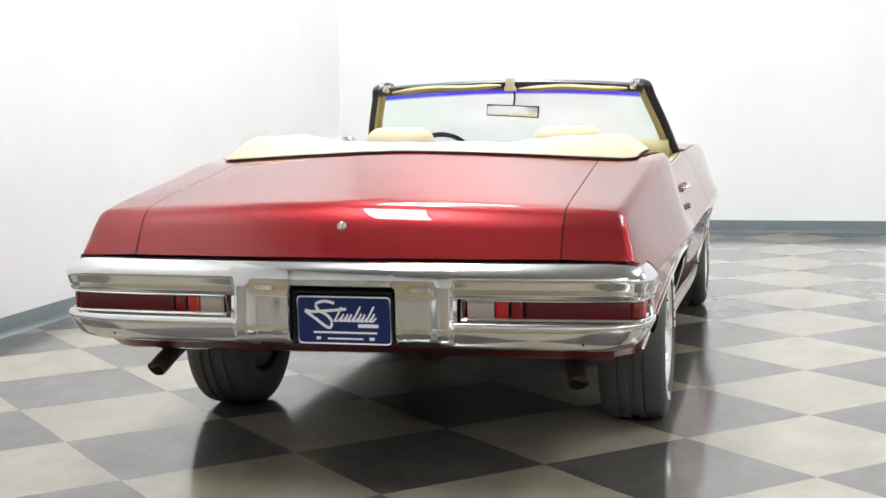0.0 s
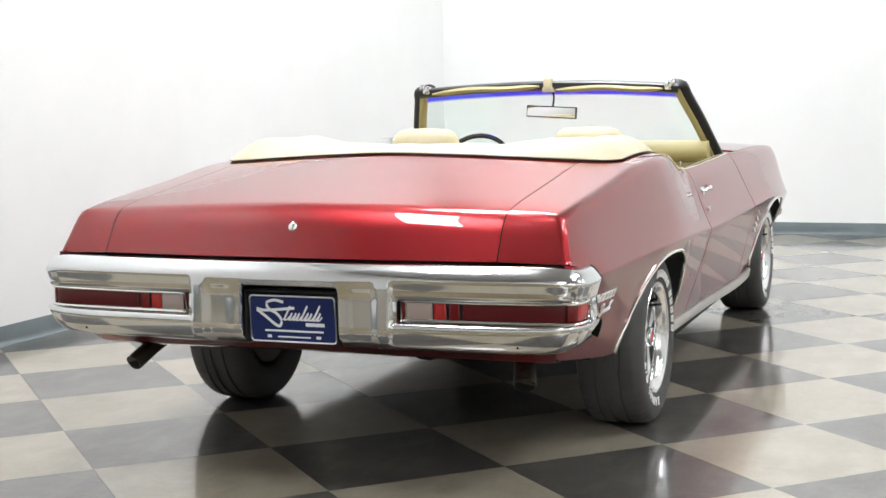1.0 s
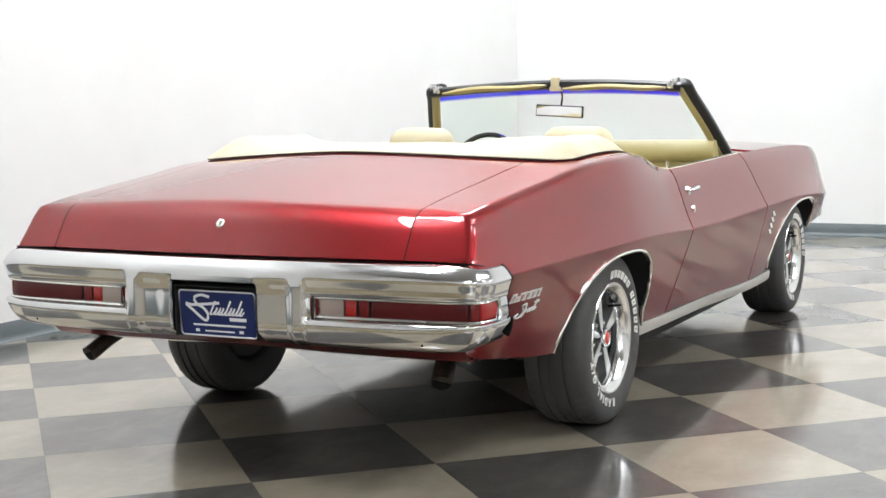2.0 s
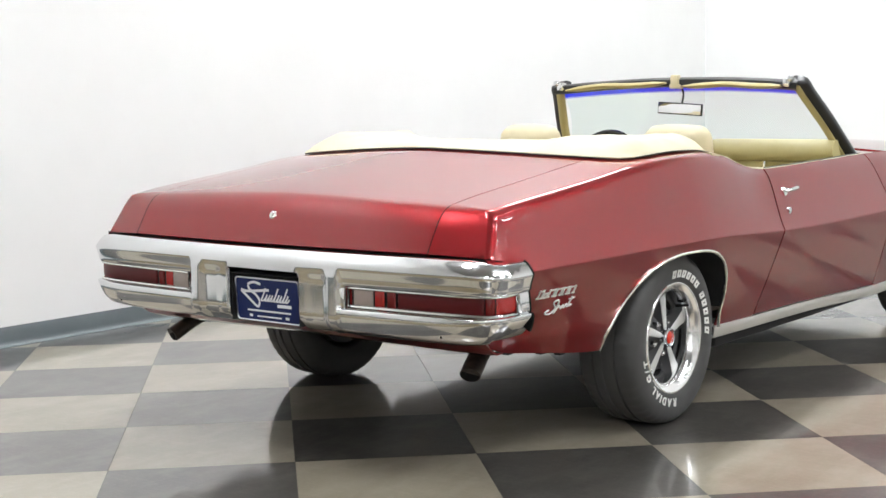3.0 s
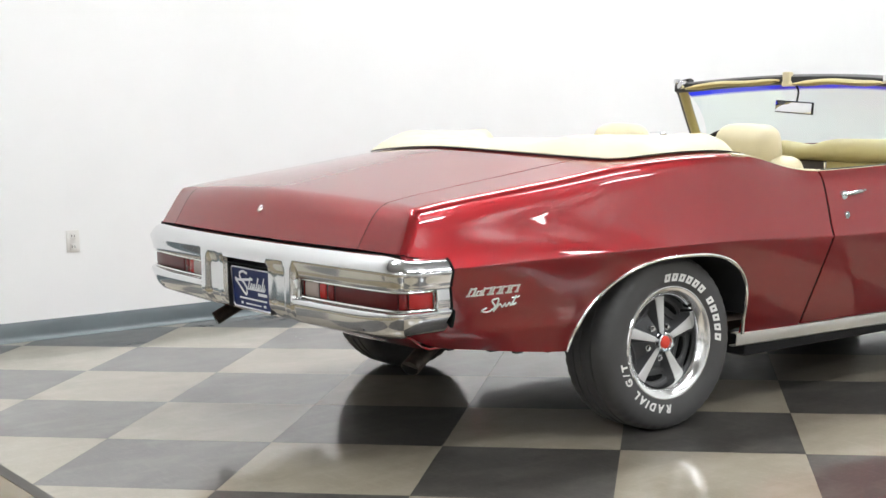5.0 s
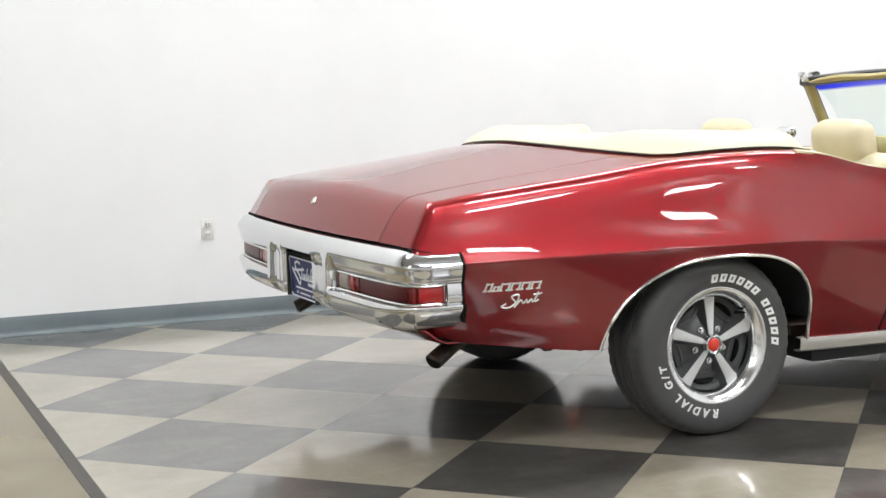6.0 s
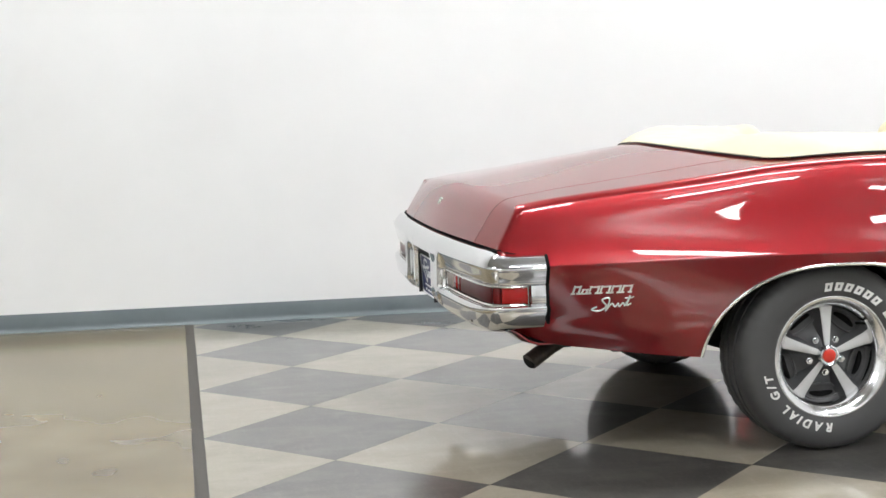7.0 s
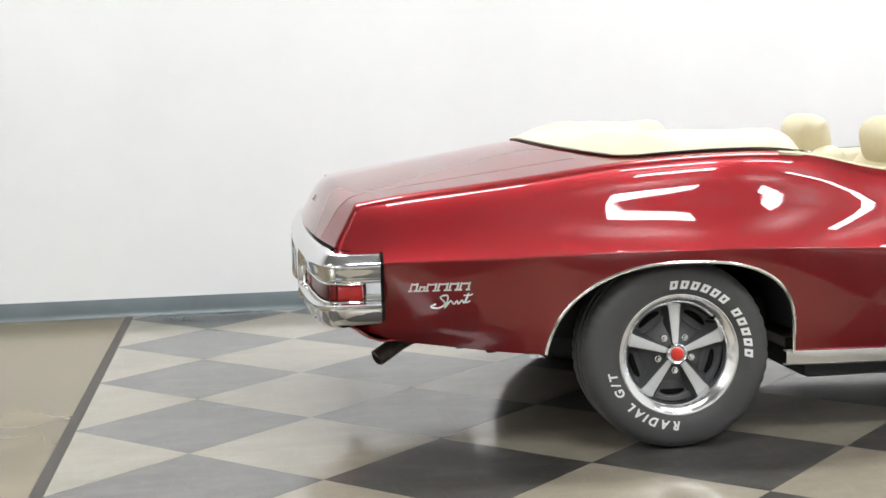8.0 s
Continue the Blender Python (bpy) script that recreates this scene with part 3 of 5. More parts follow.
# small mounts and drain lips along the lower edge
for side in (1, -1):
    for y, wide, drop in ((-0.87, 0.014, 0.008), (-0.70, 0.026, 0.005), (-0.61, 0.016, 0.010), (-0.49, 0.012, 0.006)):
        x, z = curve_through(FOOT_X, y) - 0.035, curve_through(FOOT_Z, y)
        bm = box(bmesh.new(), (side * x - 0.014, y - wide, z - drop), (side * x + 0.014, y + wide, z + 0.03), 0.005, 2)
        part("body_mount", bm, dull_black, car)

# rear valance below the bumper
def bumper_plan(count):
    pts = [(0.943, -0.979), (0.943, -1.04), (0.938, -1.10), (0.914, -1.150), (0.85, -1.178), (0.70, -1.196), (0.5, -1.208), (0.25, -1.216), (0, -1.218)]
    return path_through([Vector((x, y, 0)) for x, y in pts] + [Vector((-x, y, 0)) for x, y in reversed(pts[:-1])], count)


def offset_plan(plan, k):
    way = (plan[min(k + 1, len(plan) - 1)] - plan[max(k - 1, 0)]).normalized()
    return Vector((-way.y, way.x, 0)) if way.y * plan[k].x - way.x * plan[k].y < 0 else Vector((way.y, -way.x, 0))


bm = bmesh.new()
plan = bumper_plan(81)
rows = []
for k, p in enumerate(plan):
    n = offset_plan(plan, k)
    n = n if n.y < 0 or abs(p.x) > 0.9 else -n
    n = n if n.dot(p) > 0 else -n
    s = min(1.0, abs(p.x) / 0.9)
    low = 0.402 - 0.012 * s
    tuck = 0.045 * max(0.0, (abs(p.x) - 0.80) / 0.14)
    rows.append([p - n * (d + tuck * (0.5 - z) / 0.1) + Vector((0, 0, z)) for d, z in ((0.085, 0.50), (0.085, 0.468), (0.098, 0.452), (0.128, 0.436), (0.160, low + 0.018), (0.196, low + 0.004), (0.25, low + 0.002))])
sheet(bm, [row for row, p in zip(rows, plan) if abs(p.x) < 0.87])
facing(bm, (0, -1, 0.2))
thicken(bm, 0.006)
part("rear_valance", bm, paint, car, smooth=60)

# rear bumper
LAMP_ZONE = [(0.085, 0.700), (0.060, 0.712), (0.035, 0.7125), (0.024, 0.705), (0.014, 0.693), (0.006, 0.681), (0.001, 0.672), (0.0005, 0.665), (0.003, 0.657), (0.0055, 0.649), (0.008, 0.641), (0.0102, 0.633), (0.0118, 0.625), (0.0125, 0.617), (0.018, 0.609),
             (0.055, 0.606), (0.055, 0.575), (0.055, 0.543), (0.014, 0.5395), (0.004, 0.536), (0.0005, 0.529), (0.003, 0.511), (0.0075, 0.492), (0.014, 0.474), (0.026, 0.459), (0.05, 0.450), (0.10, 0.450)]
HEIGHTS = [0.667, 0.658, 0.650, 0.642, 0.635, 0.628, 0.621, 0.613, 0.605, 0.595, 0.575, 0.555, 0.545, 0.535, 0.522, 0.507, 0.490, 0.474, 0.460, 0.451, 0.450]


def upright(depth, top, foot, late=0, span=3):
    """A section that goes down at a depth, from the band above to the turned-in foot."""
    out = LAMP_ZONE[:6]
    for n, z in enumerate(HEIGHTS):
        t = max(0.0, min(1.0, (n - late) / span))
        t = t * t * (3 - 2 * t)
        d = top + (depth - top) * t
        out = out + [(d + foot * max(0.0, (0.505 - z) / 0.055) ** 2.2, z)]
    return out


RIB_ZONE = upright(-0.003, 0.0, 0.05)
PANEL_ZONE = upright(0.011, 0.0, 0.05, 0, 8)
SOFT_RIB_ZONE = upright(0.008, 0.0, 0.05, 0, 8)
PLATE_ZONE = upright(0.086, 0.002, 0.01, 3)
END_ZONE = LAMP_ZONE[:15] + [(0.016, 0.600), (0.014, 0.575), (0.012, 0.548)] + LAMP_ZONE[18:]


def bumper_zone(x, along):
    """The section of the bumper at x: lamp recess, upright rib, panel, plate recess; blended over short lengths."""
    a = abs(x - 0.017)
    if along < 0.048:
        return [(END_ZONE, 1.0)]
    if along < 0.059:
        t = (along - 0.048) / 0.011
        return [(END_ZONE, 1 - t), (LAMP_ZONE, t)]
    keys = [(0.0, PLATE_ZONE), (0.152, PLATE_ZONE), (0.168, SOFT_RIB_ZONE), (0.186, SOFT_RIB_ZONE), (0.225, PANEL_ZONE), (0.270, PANEL_ZONE), (0.304, RIB_ZONE), (0.332, RIB_ZONE), (0.346, END_ZONE), (0.356, END_ZONE), (0.364, LAMP_ZONE), (2.0, LAMP_ZONE)]
    for (x0, z0), (x1, z1) in zip(keys, keys[1:]):
        if x0 <= a <= x1:
            t = (a - x0) / (x1 - x0)
            t = t * t * (3 - 2 * t)
            return [(z0, 1 - t), (z1, t)]


bm = bmesh.new()
plan = bumper_plan(521)
length = [0.0]
for a, b in zip(plan, plan[1:]):
    length.append(length[-1] + (b - a).length)
rows = []
for k, p in enumerate(plan):
    n = offset_plan(plan, k)
    n = n if n.dot(p - Vector((0, -0.9, 0))) > 0 else -n
    along = min(length[k], length[-1] - length[k])
    mixed = bumper_zone(p.x, along)
    row = []
    for j in range(len(LAMP_ZONE)):
        d = sum(w * zone[j][0] for zone, w in mixed)
        z = sum(w * zone[j][1] for zone, w in mixed)
        d += 0.022 * max(0.0, (0.545 - z) / 0.095) * max(0.0, min(1.0, (abs(p.x) - 0.70) / 0.22)) ** 1.5
        z = 0.578 + (z - 0.578) * (1 - 0.10 * (1 - smooth_step(0.10, 0.30, along)))
        row.append(p - n * d + Vector((0, 0, z)))
    rows.append(row)
for e in (0, -1):
    cap = [Vector((p.x * 0.955, -0.974, p.z)) for p in rows[e]]
    rows = [cap] + rows if e == 0 else rows + [cap]
sheet(bm, rows)
facing(bm, (0, -1, 0))
bumper = part("rear_bumper", bm, chrome, car, "chrome rear bumper with recessed tail lights", smooth=50)
for s in (1, -1):
    bm = bmesh.new()
    box(bm, (s * 0.742 - 0.003, -1.1795, 0.473), (s * 0.742 + 0.003, -1.165, 0.491), 0.002)
    part("jack_slot", bm, gap_black, bumper)
    # end flange against the flank, with a black gasket
    bm = bmesh.new()
    rowsx = [[(s * (0.9425 - d), y, 0.578 + (z - 0.578) * 0.915) for y in (-0.977, -0.968)] for d, z in END_ZONE[2:-3]]
    sheet(bm, rowsx)
    facing(bm, (s, 0, 0))
    thicken(bm, 0.035)
    part("end_gasket", bm, gap_black, bumper, smooth=0)
# black filler between body and bumper
bm = bmesh.new()
rows = []
plan2 = bumper_plan(121)
for k, p in enumerate(plan2):
    n = offset_plan(plan2, k)
    n = n if n.dot(p - Vector((0, -0.9, 0))) > 0 else -n
    edge = 0.0105 * smooth_step(-1.15, -1.03, p.y)
    rows.append([p - n * 0.048 + Vector((0, 0, 0.7135 - edge)), p - n * 0.14 + Vector((0, 0, 0.712 - edge))])
sheet(bm, rows)
facing(bm, (0, 0, 1))
thicken(bm, 0.004)
part("bumper_filler", bm, gap_black, car, "black rubber filler between body and bumper", smooth=0)


# tail lights: strips that follow the bumper round the corner
def lamp_strip(a0, a1, d, z0, z1, side, bulge=0.004):
    """A lens along the bumper from a0 to a1 metres from the bumper's end."""
    bm = bmesh.new()
    picks = [k for k in range(len(plan)) if a0 <= length[k] <= a1]
    rows = []
    for k in picks:
        p, n = plan[k], offset_plan(plan, k)
        n = n if n.dot(p - Vector((0, -0.9, 0))) > 0 else -n
        edge = 0.0 if k in (picks[0], picks[-1]) else 1.0
        rows.append([p - n * (d + 0.02) + Vector((0, 0, z0)), p - n * d + Vector((0, 0, z0 + 0.002)), p - n * (d - bulge * edge) + Vector((0, 0, z0 + 0.010)), p - n * (d - bulge * edge) + Vector((0, 0, (z0 + z1) / 2)),
                     p - n * (d - bulge * edge) + Vector((0, 0, z1 - 0.010)), p - n * d + Vector((0, 0, z1 - 0.002)), p - n * (d + 0.02) + Vector((0, 0, z1))])
    sheet(bm, rows)
    if side < 0:
        flip_x(bm)
    bmesh.ops.recalc_face_normals(bm, faces=bm.faces[:])
    return bm


for side in (1, -1):
    inner_end = next(length[k] for k in range(len(plan)) if plan[k].x < 0.365 + side * 0.017)
    holder = part("tail_light", lamp_strip(0.057, inner_end - 0.025, 0.046, 0.545, 0.604, side, 0.0), dull_black, car, "long tail light with dark red lens and clear reverse lamp")
    part("red_lens", lamp_strip(0.207, inner_end - 0.192, 0.030, 0.547, 0.602, side), lamp_red, holder, "dark red lens")
    part("side_reflector", lamp_strip(0.053, 0.150, 0.029, 0.548, 0.601, side), lamp_bright, holder, "bright red reflector")
    # mid-red bands paint the glow's fall-off from bright reflector to dark lens
    part("lens_glow_band", lamp_strip(0.152, 0.205, 0.030, 0.547, 0.602, side), lamp_mid, holder, "mid-red lens band with the reflector's fading glow painted in")
    part("inner_reflector", lamp_strip(inner_end - 0.146, inner_end - 0.104, 0.029, 0.548, 0.601, side), lamp_bright, holder, "bright red reflector")
    part("lens_glow_band", lamp_strip(inner_end - 0.190, inner_end - 0.148, 0.030, 0.547, 0.602, side), lamp_mid, holder, "mid-red lens band with the reflector's fading glow painted in")
    part("reverse_lens", lamp_strip(inner_end - 0.102, inner_end - 0.018, 0.027, 0.548, 0.601, side), lamp_clear, holder, "clear ribbed reverse lens")
    part("end_lens", lamp_strip(inner_end - 0.016, inner_end - 0.001, 0.029, 0.548, 0.601, side, 0.002), lamp_mid, holder, "narrow red lens beside the reverse lamp")
    bm = bmesh.new()
    loop = []
    picks = [k for k in range(len(plan)) if 0.053 <= length[k] <= inner_end - 0.002]
    for order, z in ((picks, 0.6035), (list(reversed(picks)), 0.5455)):
        for k in order[::3]:
            n = offset_plan(plan, k)
            n = n if n.dot(plan[k] - Vector((0, -0.9, 0))) > 0 else -n
            q = plan[k] - n * 0.022
            loop.append((side * q.x, q.y, z))
    tube(bm, loop, 0.0035, 6, closed=True)
    part("bezel", bm, bright_trim, holder, "thin bright bezel")

# dark pocket behind the plate
bm = bmesh.new()
pocket = [(-0.138, -1.196), (-0.134, -1.142), (0.168, -1.142), (0.172, -1.196)]
sheet(bm, [[(x, y, z) for x, y in pocket] for z in (0.458, 0.55, 0.622)])
sheet(bm, [[(x, y, 0.622) for x in (-0.135, 0.017, 0.169)] for y in (-1.206, -1.142)])
facing(bm, (0, -1, 0))
thicken(bm, 0.002)
part("plate_pocket", bm, dull_black, bumper, "black pocket behind the plate", 0)

# number plate with plain shapes
PLATE_TILT = Matrix.Translation((0.018, -1.182, 0.534)) @ Matrix.Rotation(radians(4), 4, "X") @ Matrix.Scale(0.975, 4)


def on_plate(bm):
    bmesh.ops.transform(bm, matrix=PLATE_TILT, verts=bm.verts[:])
    return bm


licence_plate = part("licence_plate", on_plate(box(bmesh.new(), (-0.1525, -0.0015, -0.0765), (0.1525, 0.0015, 0.0765), 0.001, 1)), plate_blue, car, "dark blue dealer plate with white lettering shapes")
bm = bmesh.new()
edge = []
for cx, cz, a0 in ((0.138, 0.062, 0), (-0.138, 0.062, 90), (-0.138, -0.062, 180), (0.138, -0.062, 270)):
    edge += [(cx + 0.012 * math.cos(radians(a0 + d)), -0.003, cz + 0.012 * math.sin(radians(a0 + d))) for d in (0, 30, 60, 90)]
tube(bm, edge, 0.0028, 6, closed=True)
part("plate_border", on_plate(bm), plate_white, licence_plate, "white border")
strokes = [([(-0.030, 0.054), (-0.062, 0.060), (-0.090, 0.050), (-0.083, 0.032), (-0.055, 0.016), (-0.040, -0.004), (-0.046, -0.024), (-0.060, -0.020), (-0.092, 0.004), (-0.126, 0.030), (-0.104, 0.026), (-0.05, 0.030), (0.008, 0.036)], 0.0052)]
x = -0.032
for tall, step in ((0.046, 0.018), (0.024, 0.014), (0.024, 0.012), (0.024, 0.015), (0.048, 0.015), (0.026, 0.013), (0.024, 0.015), (0.050, 0.014), (0.026, 0.014)):
    strokes += [([(x, -0.004), (x + tall * 0.28, -0.004 + tall * 0.5), (x + tall * 0.55, -0.004 + tall)], 0.0036)]
    strokes += [([(x + 0.001, -0.003), (x + step * 0.6, -0.002), (x + step + 0.006, 0.010)], 0.0028)]
    x += step
for pts, w in strokes:
    bm = bmesh.new()
    tube(bm, path_through([(x, -0.0022, z) for x, z in pts], len(pts) * 4), w, 6)
    for v in bm.verts:
        v.co.y = -0.0022 + (v.co.y + 0.0022) * 0.25
    part("script_stroke", on_plate(bm), plate_white, licence_plate)
for x0, x1, z0, z1 in ((0.045, 0.11, -0.022, -0.011), (-0.10, 0.105, -0.042, -0.036), (-0.055, 0.06, -0.061, -0.056), (-0.092, -0.078, -0.062, -0.053), (0.080, 0.096, -0.062, -0.053)):
    part("lettering_bar", on_plate(box(bmesh.new(), (x0, -0.0032, z0), (x1, -0.001, z1))), plate_white, licence_plate, smooth=0)

# chrome trim round the arches, rocker mouldings
def arch_trim(mid, half, top):
    bm = bmesh.new()
    pts = []
    for n in range(49):
        a = -math.pi / 2 + math.pi * n / 48
        y = mid + half * math.sin(a) * 0.999
        z = lip(y)
        pts.append((foot_x(y) + 0.002, y, z))
    ends = [(p[0], p[1], z) for p, z in ((pts[0], max(0.30, curve_through(FOOT_Z, mid - half))),)]
    tube(bm, ends + pts[1:-1] + [(pts[-1][0], pts[-1][1], curve_through(FOOT_Z, mid + half))], 0.0065, 8)
    return bm


for arch in ARCHES:
    for panel, side in zip(quarters if arch[0] < 1 else fenders, (1, -1)):
        bm = arch_trim(*arch)
        if side < 0:
            flip_x(bm)
        part("arch_trim", bm, bright_trim, panel, "thin bright trim round the wheel arch")


def rocker():
    bm = bmesh.new()
    rows = []
    for n in range(31):
        y = 0.385 + (2.42 - 0.385) * n / 30
        z, x = curve_through(FOOT_Z, y) + 0.004, curve_through(FOOT_X, y)
        rows.append([(x - 0.02, y, z), (x + 0.008, y, z - 0.002), (x + 0.011, y, z - 0.012), (x + 0.009, y, z - 0.026), (x + 0.006, y, z - 0.046), (x - 0.012, y, z - 0.054), (x - 0.03, y, z - 0.052)])
    sheet(bm, rows)
    return bm


both("rocker_moulding", rocker, brushed_trim, "brushed bright rocker moulding", depth=0.004)

# black tubes behind the panel gaps, put in as the gaps' shade
for s, door, lidside in ((1, doors[0], 1), (-1, doors[1], -1)):
    for gap in (DOOR_REAR, DOOR_FRONT):
        bm = bmesh.new()
        pts = []
        for n in range(25):
            z = 0.315 + (0.86 - 0.315) * n / 24
            y = curve_through(gap, z)
            sz, cz = curve_through(SIDE_Z, y), curve_through(CREST_Z, y)
            p = side_point(y, (cz - z) / (cz - sz) if z > sz else 1 + (sz - z) / (sz - lip(y)))
            pts.append((s * (p.x - 0.0078), y, z))
        tube(bm, pts, 0.0070, 6)
        part("gap_seal", bm, gap_black, door)
    bm = bmesh.new()
    pts = [p - Vector((0, 0, 0.0045)) if p.z > 0.84 else p + Vector((0, 0.0045, 0)) for p in deck_path(LID + 0.002, -0.15)]
    tube(bm, [(s * p.x, p.y, p.z) for p in pts], 0.004, 6)
    part("lid_seal", bm, gap_black, trunk_lid)

# ---- wheels ----
def pad_box(lo, hi, round_by):
    return box(bmesh.new(), lo, hi, round_by, 4)


def letter(ch):
    """The outline of one letter of the built-in font, about 1 high, as points and triangles."""
    data = bpy.data.curves.new("letter", "FONT")
    data.body = ch
    data.offset = 0.035
    ob = bpy.data.objects.new("letter", data)
    me = bpy.data.meshes.new_from_object(ob)
    verts, faces = [v.co.copy() for v in me.vertices], [list(p.vertices) for p in me.polygons]
    bpy.data.objects.remove(ob)
    bpy.data.meshes.remove(me)
    bpy.data.curves.remove(data)
    return verts, faces


def around(bm, pts, faces, angle, radius, height, x):
    """Lays a flat shape on the tyre's side: pts across and up, in units of the letter height."""
    vs = []
    for p in pts:
        a = angle - (p[0] + 0.22 * p[1]) * height / radius
        r = radius + (p[1] - 0.35) * height
        vs.append(bm.verts.new((x - 4.0 * max(0, r - 0.262) ** 2 - 3.0 * max(0, 0.25 - r) ** 2, r * math.cos(a), r * math.sin(a))))
    fs = [bm.faces.new([vs[k] for k in f]) for f in faces]
    g = bmesh.ops.extrude_face_region(bm, geom=fs)
    for v in g["geom"]:
        if isinstance(v, bmesh.types.BMVert):
            v.co.x += 0.0022


TYRE_SIDE = 0.1205


def make_wheel(at, radius, side, rear):
    """A five-spoke wheel with a white-lettered tyre; built facing +x, then set at its place."""
    place = Matrix.Translation(at) @ Matrix.Diagonal((side, 1, 1, 1))
    hub = thing_part("wheel", at)
    k = radius / 0.318

    def put(name, bm, mat, label="", smooth=35, parent=None):
        bmesh.ops.transform(bm, matrix=place, verts=bm.verts[:])
        if side < 0:
            bmesh.ops.reverse_faces(bm, faces=bm.faces[:])
        ob = part(name, bm, mat, None, label, smooth)
        ob.parent = parent or hub
        ob.matrix_parent_inverse = (Matrix.Translation(at)).inverted() if parent is None else Matrix.Identity(4)
        return ob

    half = [(0.186, 0.092), (0.194, 0.104), (0.206, 0.110), (0.222, 0.1165), (0.240, TYRE_SIDE), (0.262, TYRE_SIDE), (0.280, 0.1185), (0.294, 0.113), (0.303, 0.106), (0.3105, 0.096), (0.3150, 0.084), (0.3168, 0.070), (0.3175, 0.054),
            (0.3175, 0.050), (0.3105, 0.048), (0.3105, 0.042), (0.318, 0.040), (0.318, 0.014), (0.311, 0.012), (0.311, 0.004)]
    loop = [(r * (k if r > 0.25 else 1), x) for r, x in half] + [(r * (k if r > 0.25 else 1), -x) for r, x in reversed(half)] + [(0.186, -0.09)]
    bm = bmesh.new()
    lathe(bm, loop, 144)
    for v in bm.verts:
        r = math.hypot(v.co.y, v.co.z)
        if r > 0.296 * k and 0.06 < abs(v.co.x) < 0.110:
            n = round(math.atan2(v.co.z, v.co.y) / (2 * math.pi) * 144)
            if n % 3 == 0:
                f = (r - 0.0032) / r
                v.co.y *= f
                v.co.z *= f
                v.co.x *= 0.992
    put("tyre", bm, rubber, "black tyre with raised white letters", 28)
    # lettering: the maker's name as plain blocks, the type in letters
    if side > 0:
        block = [(0.04, 0.0), (0.68, 0.0), (0.68, 0.70), (0.04, 0.70)]
        hole = [(0.26, 0.2), (0.46, 0.2), (0.46, 0.5), (0.26, 0.5)]
        a = radians(99)
        for n in range(12):
            if n != 6:
                bm = bmesh.new()
                around(bm, block + hole, [[0, 1, 5, 4], [1, 2, 6, 5], [2, 3, 7, 6], [3, 0, 4, 7]], a, 0.2350 * k, 0.0395, TYRE_SIDE + 0.0003)
                put("white_block", bm, white_letter, "", 30)
            a -= radians(8.9 if n != 6 else 6.5)
        a = radians(-90)
        for ch in "RADIAL G/T":
            if ch != " ":
                bm = bmesh.new()
                vs, fs = letter(ch)
                around(bm, vs, fs, a, 0.2350 * k, 0.0395, TYRE_SIDE + 0.0003)
                put("white_letter", bm, white_letter, "", 30)
            a -= radians({"I": 4.8, " ": 5.5, "/": 5.6, "A": 9.4, "L": 8.1}.get(ch, 9.5))
    # rim
    bm = bmesh.new()
    lathe(bm, [(0.199, 0.100), (0.2045, 0.106), (0.2055, 0.110), (0.203, 0.1135), (0.200, 0.1140), (0.194, 0.1120), (0.186, 0.1075), (0.178, 0.1015), (0.171, 0.094), (0.165, 0.083), (0.162, 0.062), (0.166, 0.030), (0.172, 0.030), (0.180, 0.09)], 72)
    put("trim_ring", bm, ring_chrome, "polished chrome trim ring")
    bm = bmesh.new()
    lathe(bm, [(0.002, 0.060), (0.045, 0.060), (0.060, 0.052), (0.075, 0.040), (0.10, 0.030), (0.13, 0.026), (0.150, 0.028), (0.160, 0.034), (0.169, 0.036), (0.169, -0.09), (0.10, -0.09), (0.002, -0.09)], 60, closed=False)
    disc_part = put("wheel_disc", bm, dark_argent, "dark grey wheel disc")
    for n in range(5):
        a = math.pi / 2 + n * 2 * math.pi / 5
        for name, mat, across in (("spoke", argent, ((-1.0, -0.003), (-0.9, 0.0), (0, 0.003), (0.9, 0.0), (1.0, -0.003))), ("spoke_flank", dark_argent, ((-2.0, -0.045), (-1.5, -0.026), (-1.02, -0.004), (1.02, -0.004), (1.5, -0.026), (2.0, -0.045)))):
            bm = bmesh.new()
            rows = []
            for j in range(15):
                s = j / 14
                r = 0.034 + s * (0.167 - 0.034)
                wide = 0.0095 + 0.0125 * s + 0.004 * smooth_step(0.85, 1.0, s)
                x = 0.074 - 0.012 * s
                rows.append([(max(0.027, x + d), r * math.cos(a) - w * wide * math.sin(a), r * math.sin(a) + w * wide * math.cos(a)) for w, d in across])
            sheet(bm, rows)
            facing(bm, (1, 0, 0))
            put(name, bm, mat, "bright silver spoke" if mat is argent else "", 40)
        # kidney-shaped vent slot between the spokes, near the rim
        b = a + math.pi / 5
        bm = bmesh.new()
        pts = [(0.0295, 0.139 * math.cos(b + t * 0.30), 0.139 * math.sin(b + t * 0.30)) for t in [q / 8 - 1 for q in range(17)]]
        tube(bm, pts, [0.004 + 0.006 * (1 - abs(q / 8 - 1) ** 3) for q in range(17)], 8)
        put("vent_slot", bm, gap_black, "", 40, disc_part)
        bm = bmesh.new()
        pts = [(0.031, rr * math.cos(b + t), rr * math.sin(b + t)) for t, rr in [(-0.40, 0.153), (-0.2, 0.157), (0, 0.158), (0.2, 0.157), (0.40, 0.153), (0.42, 0.135), (0.36, 0.118), (0.2, 0.108), (0, 0.104), (-0.2, 0.108), (-0.36, 0.118), (-0.42, 0.135)]]
        tube(bm, path_through(pts + pts[:1], 40)[:-1], 0.0045, 6, closed=True)
        put("pressed_rib", bm, dark_argent, "", 50, disc_part)
        bm = bmesh.new()
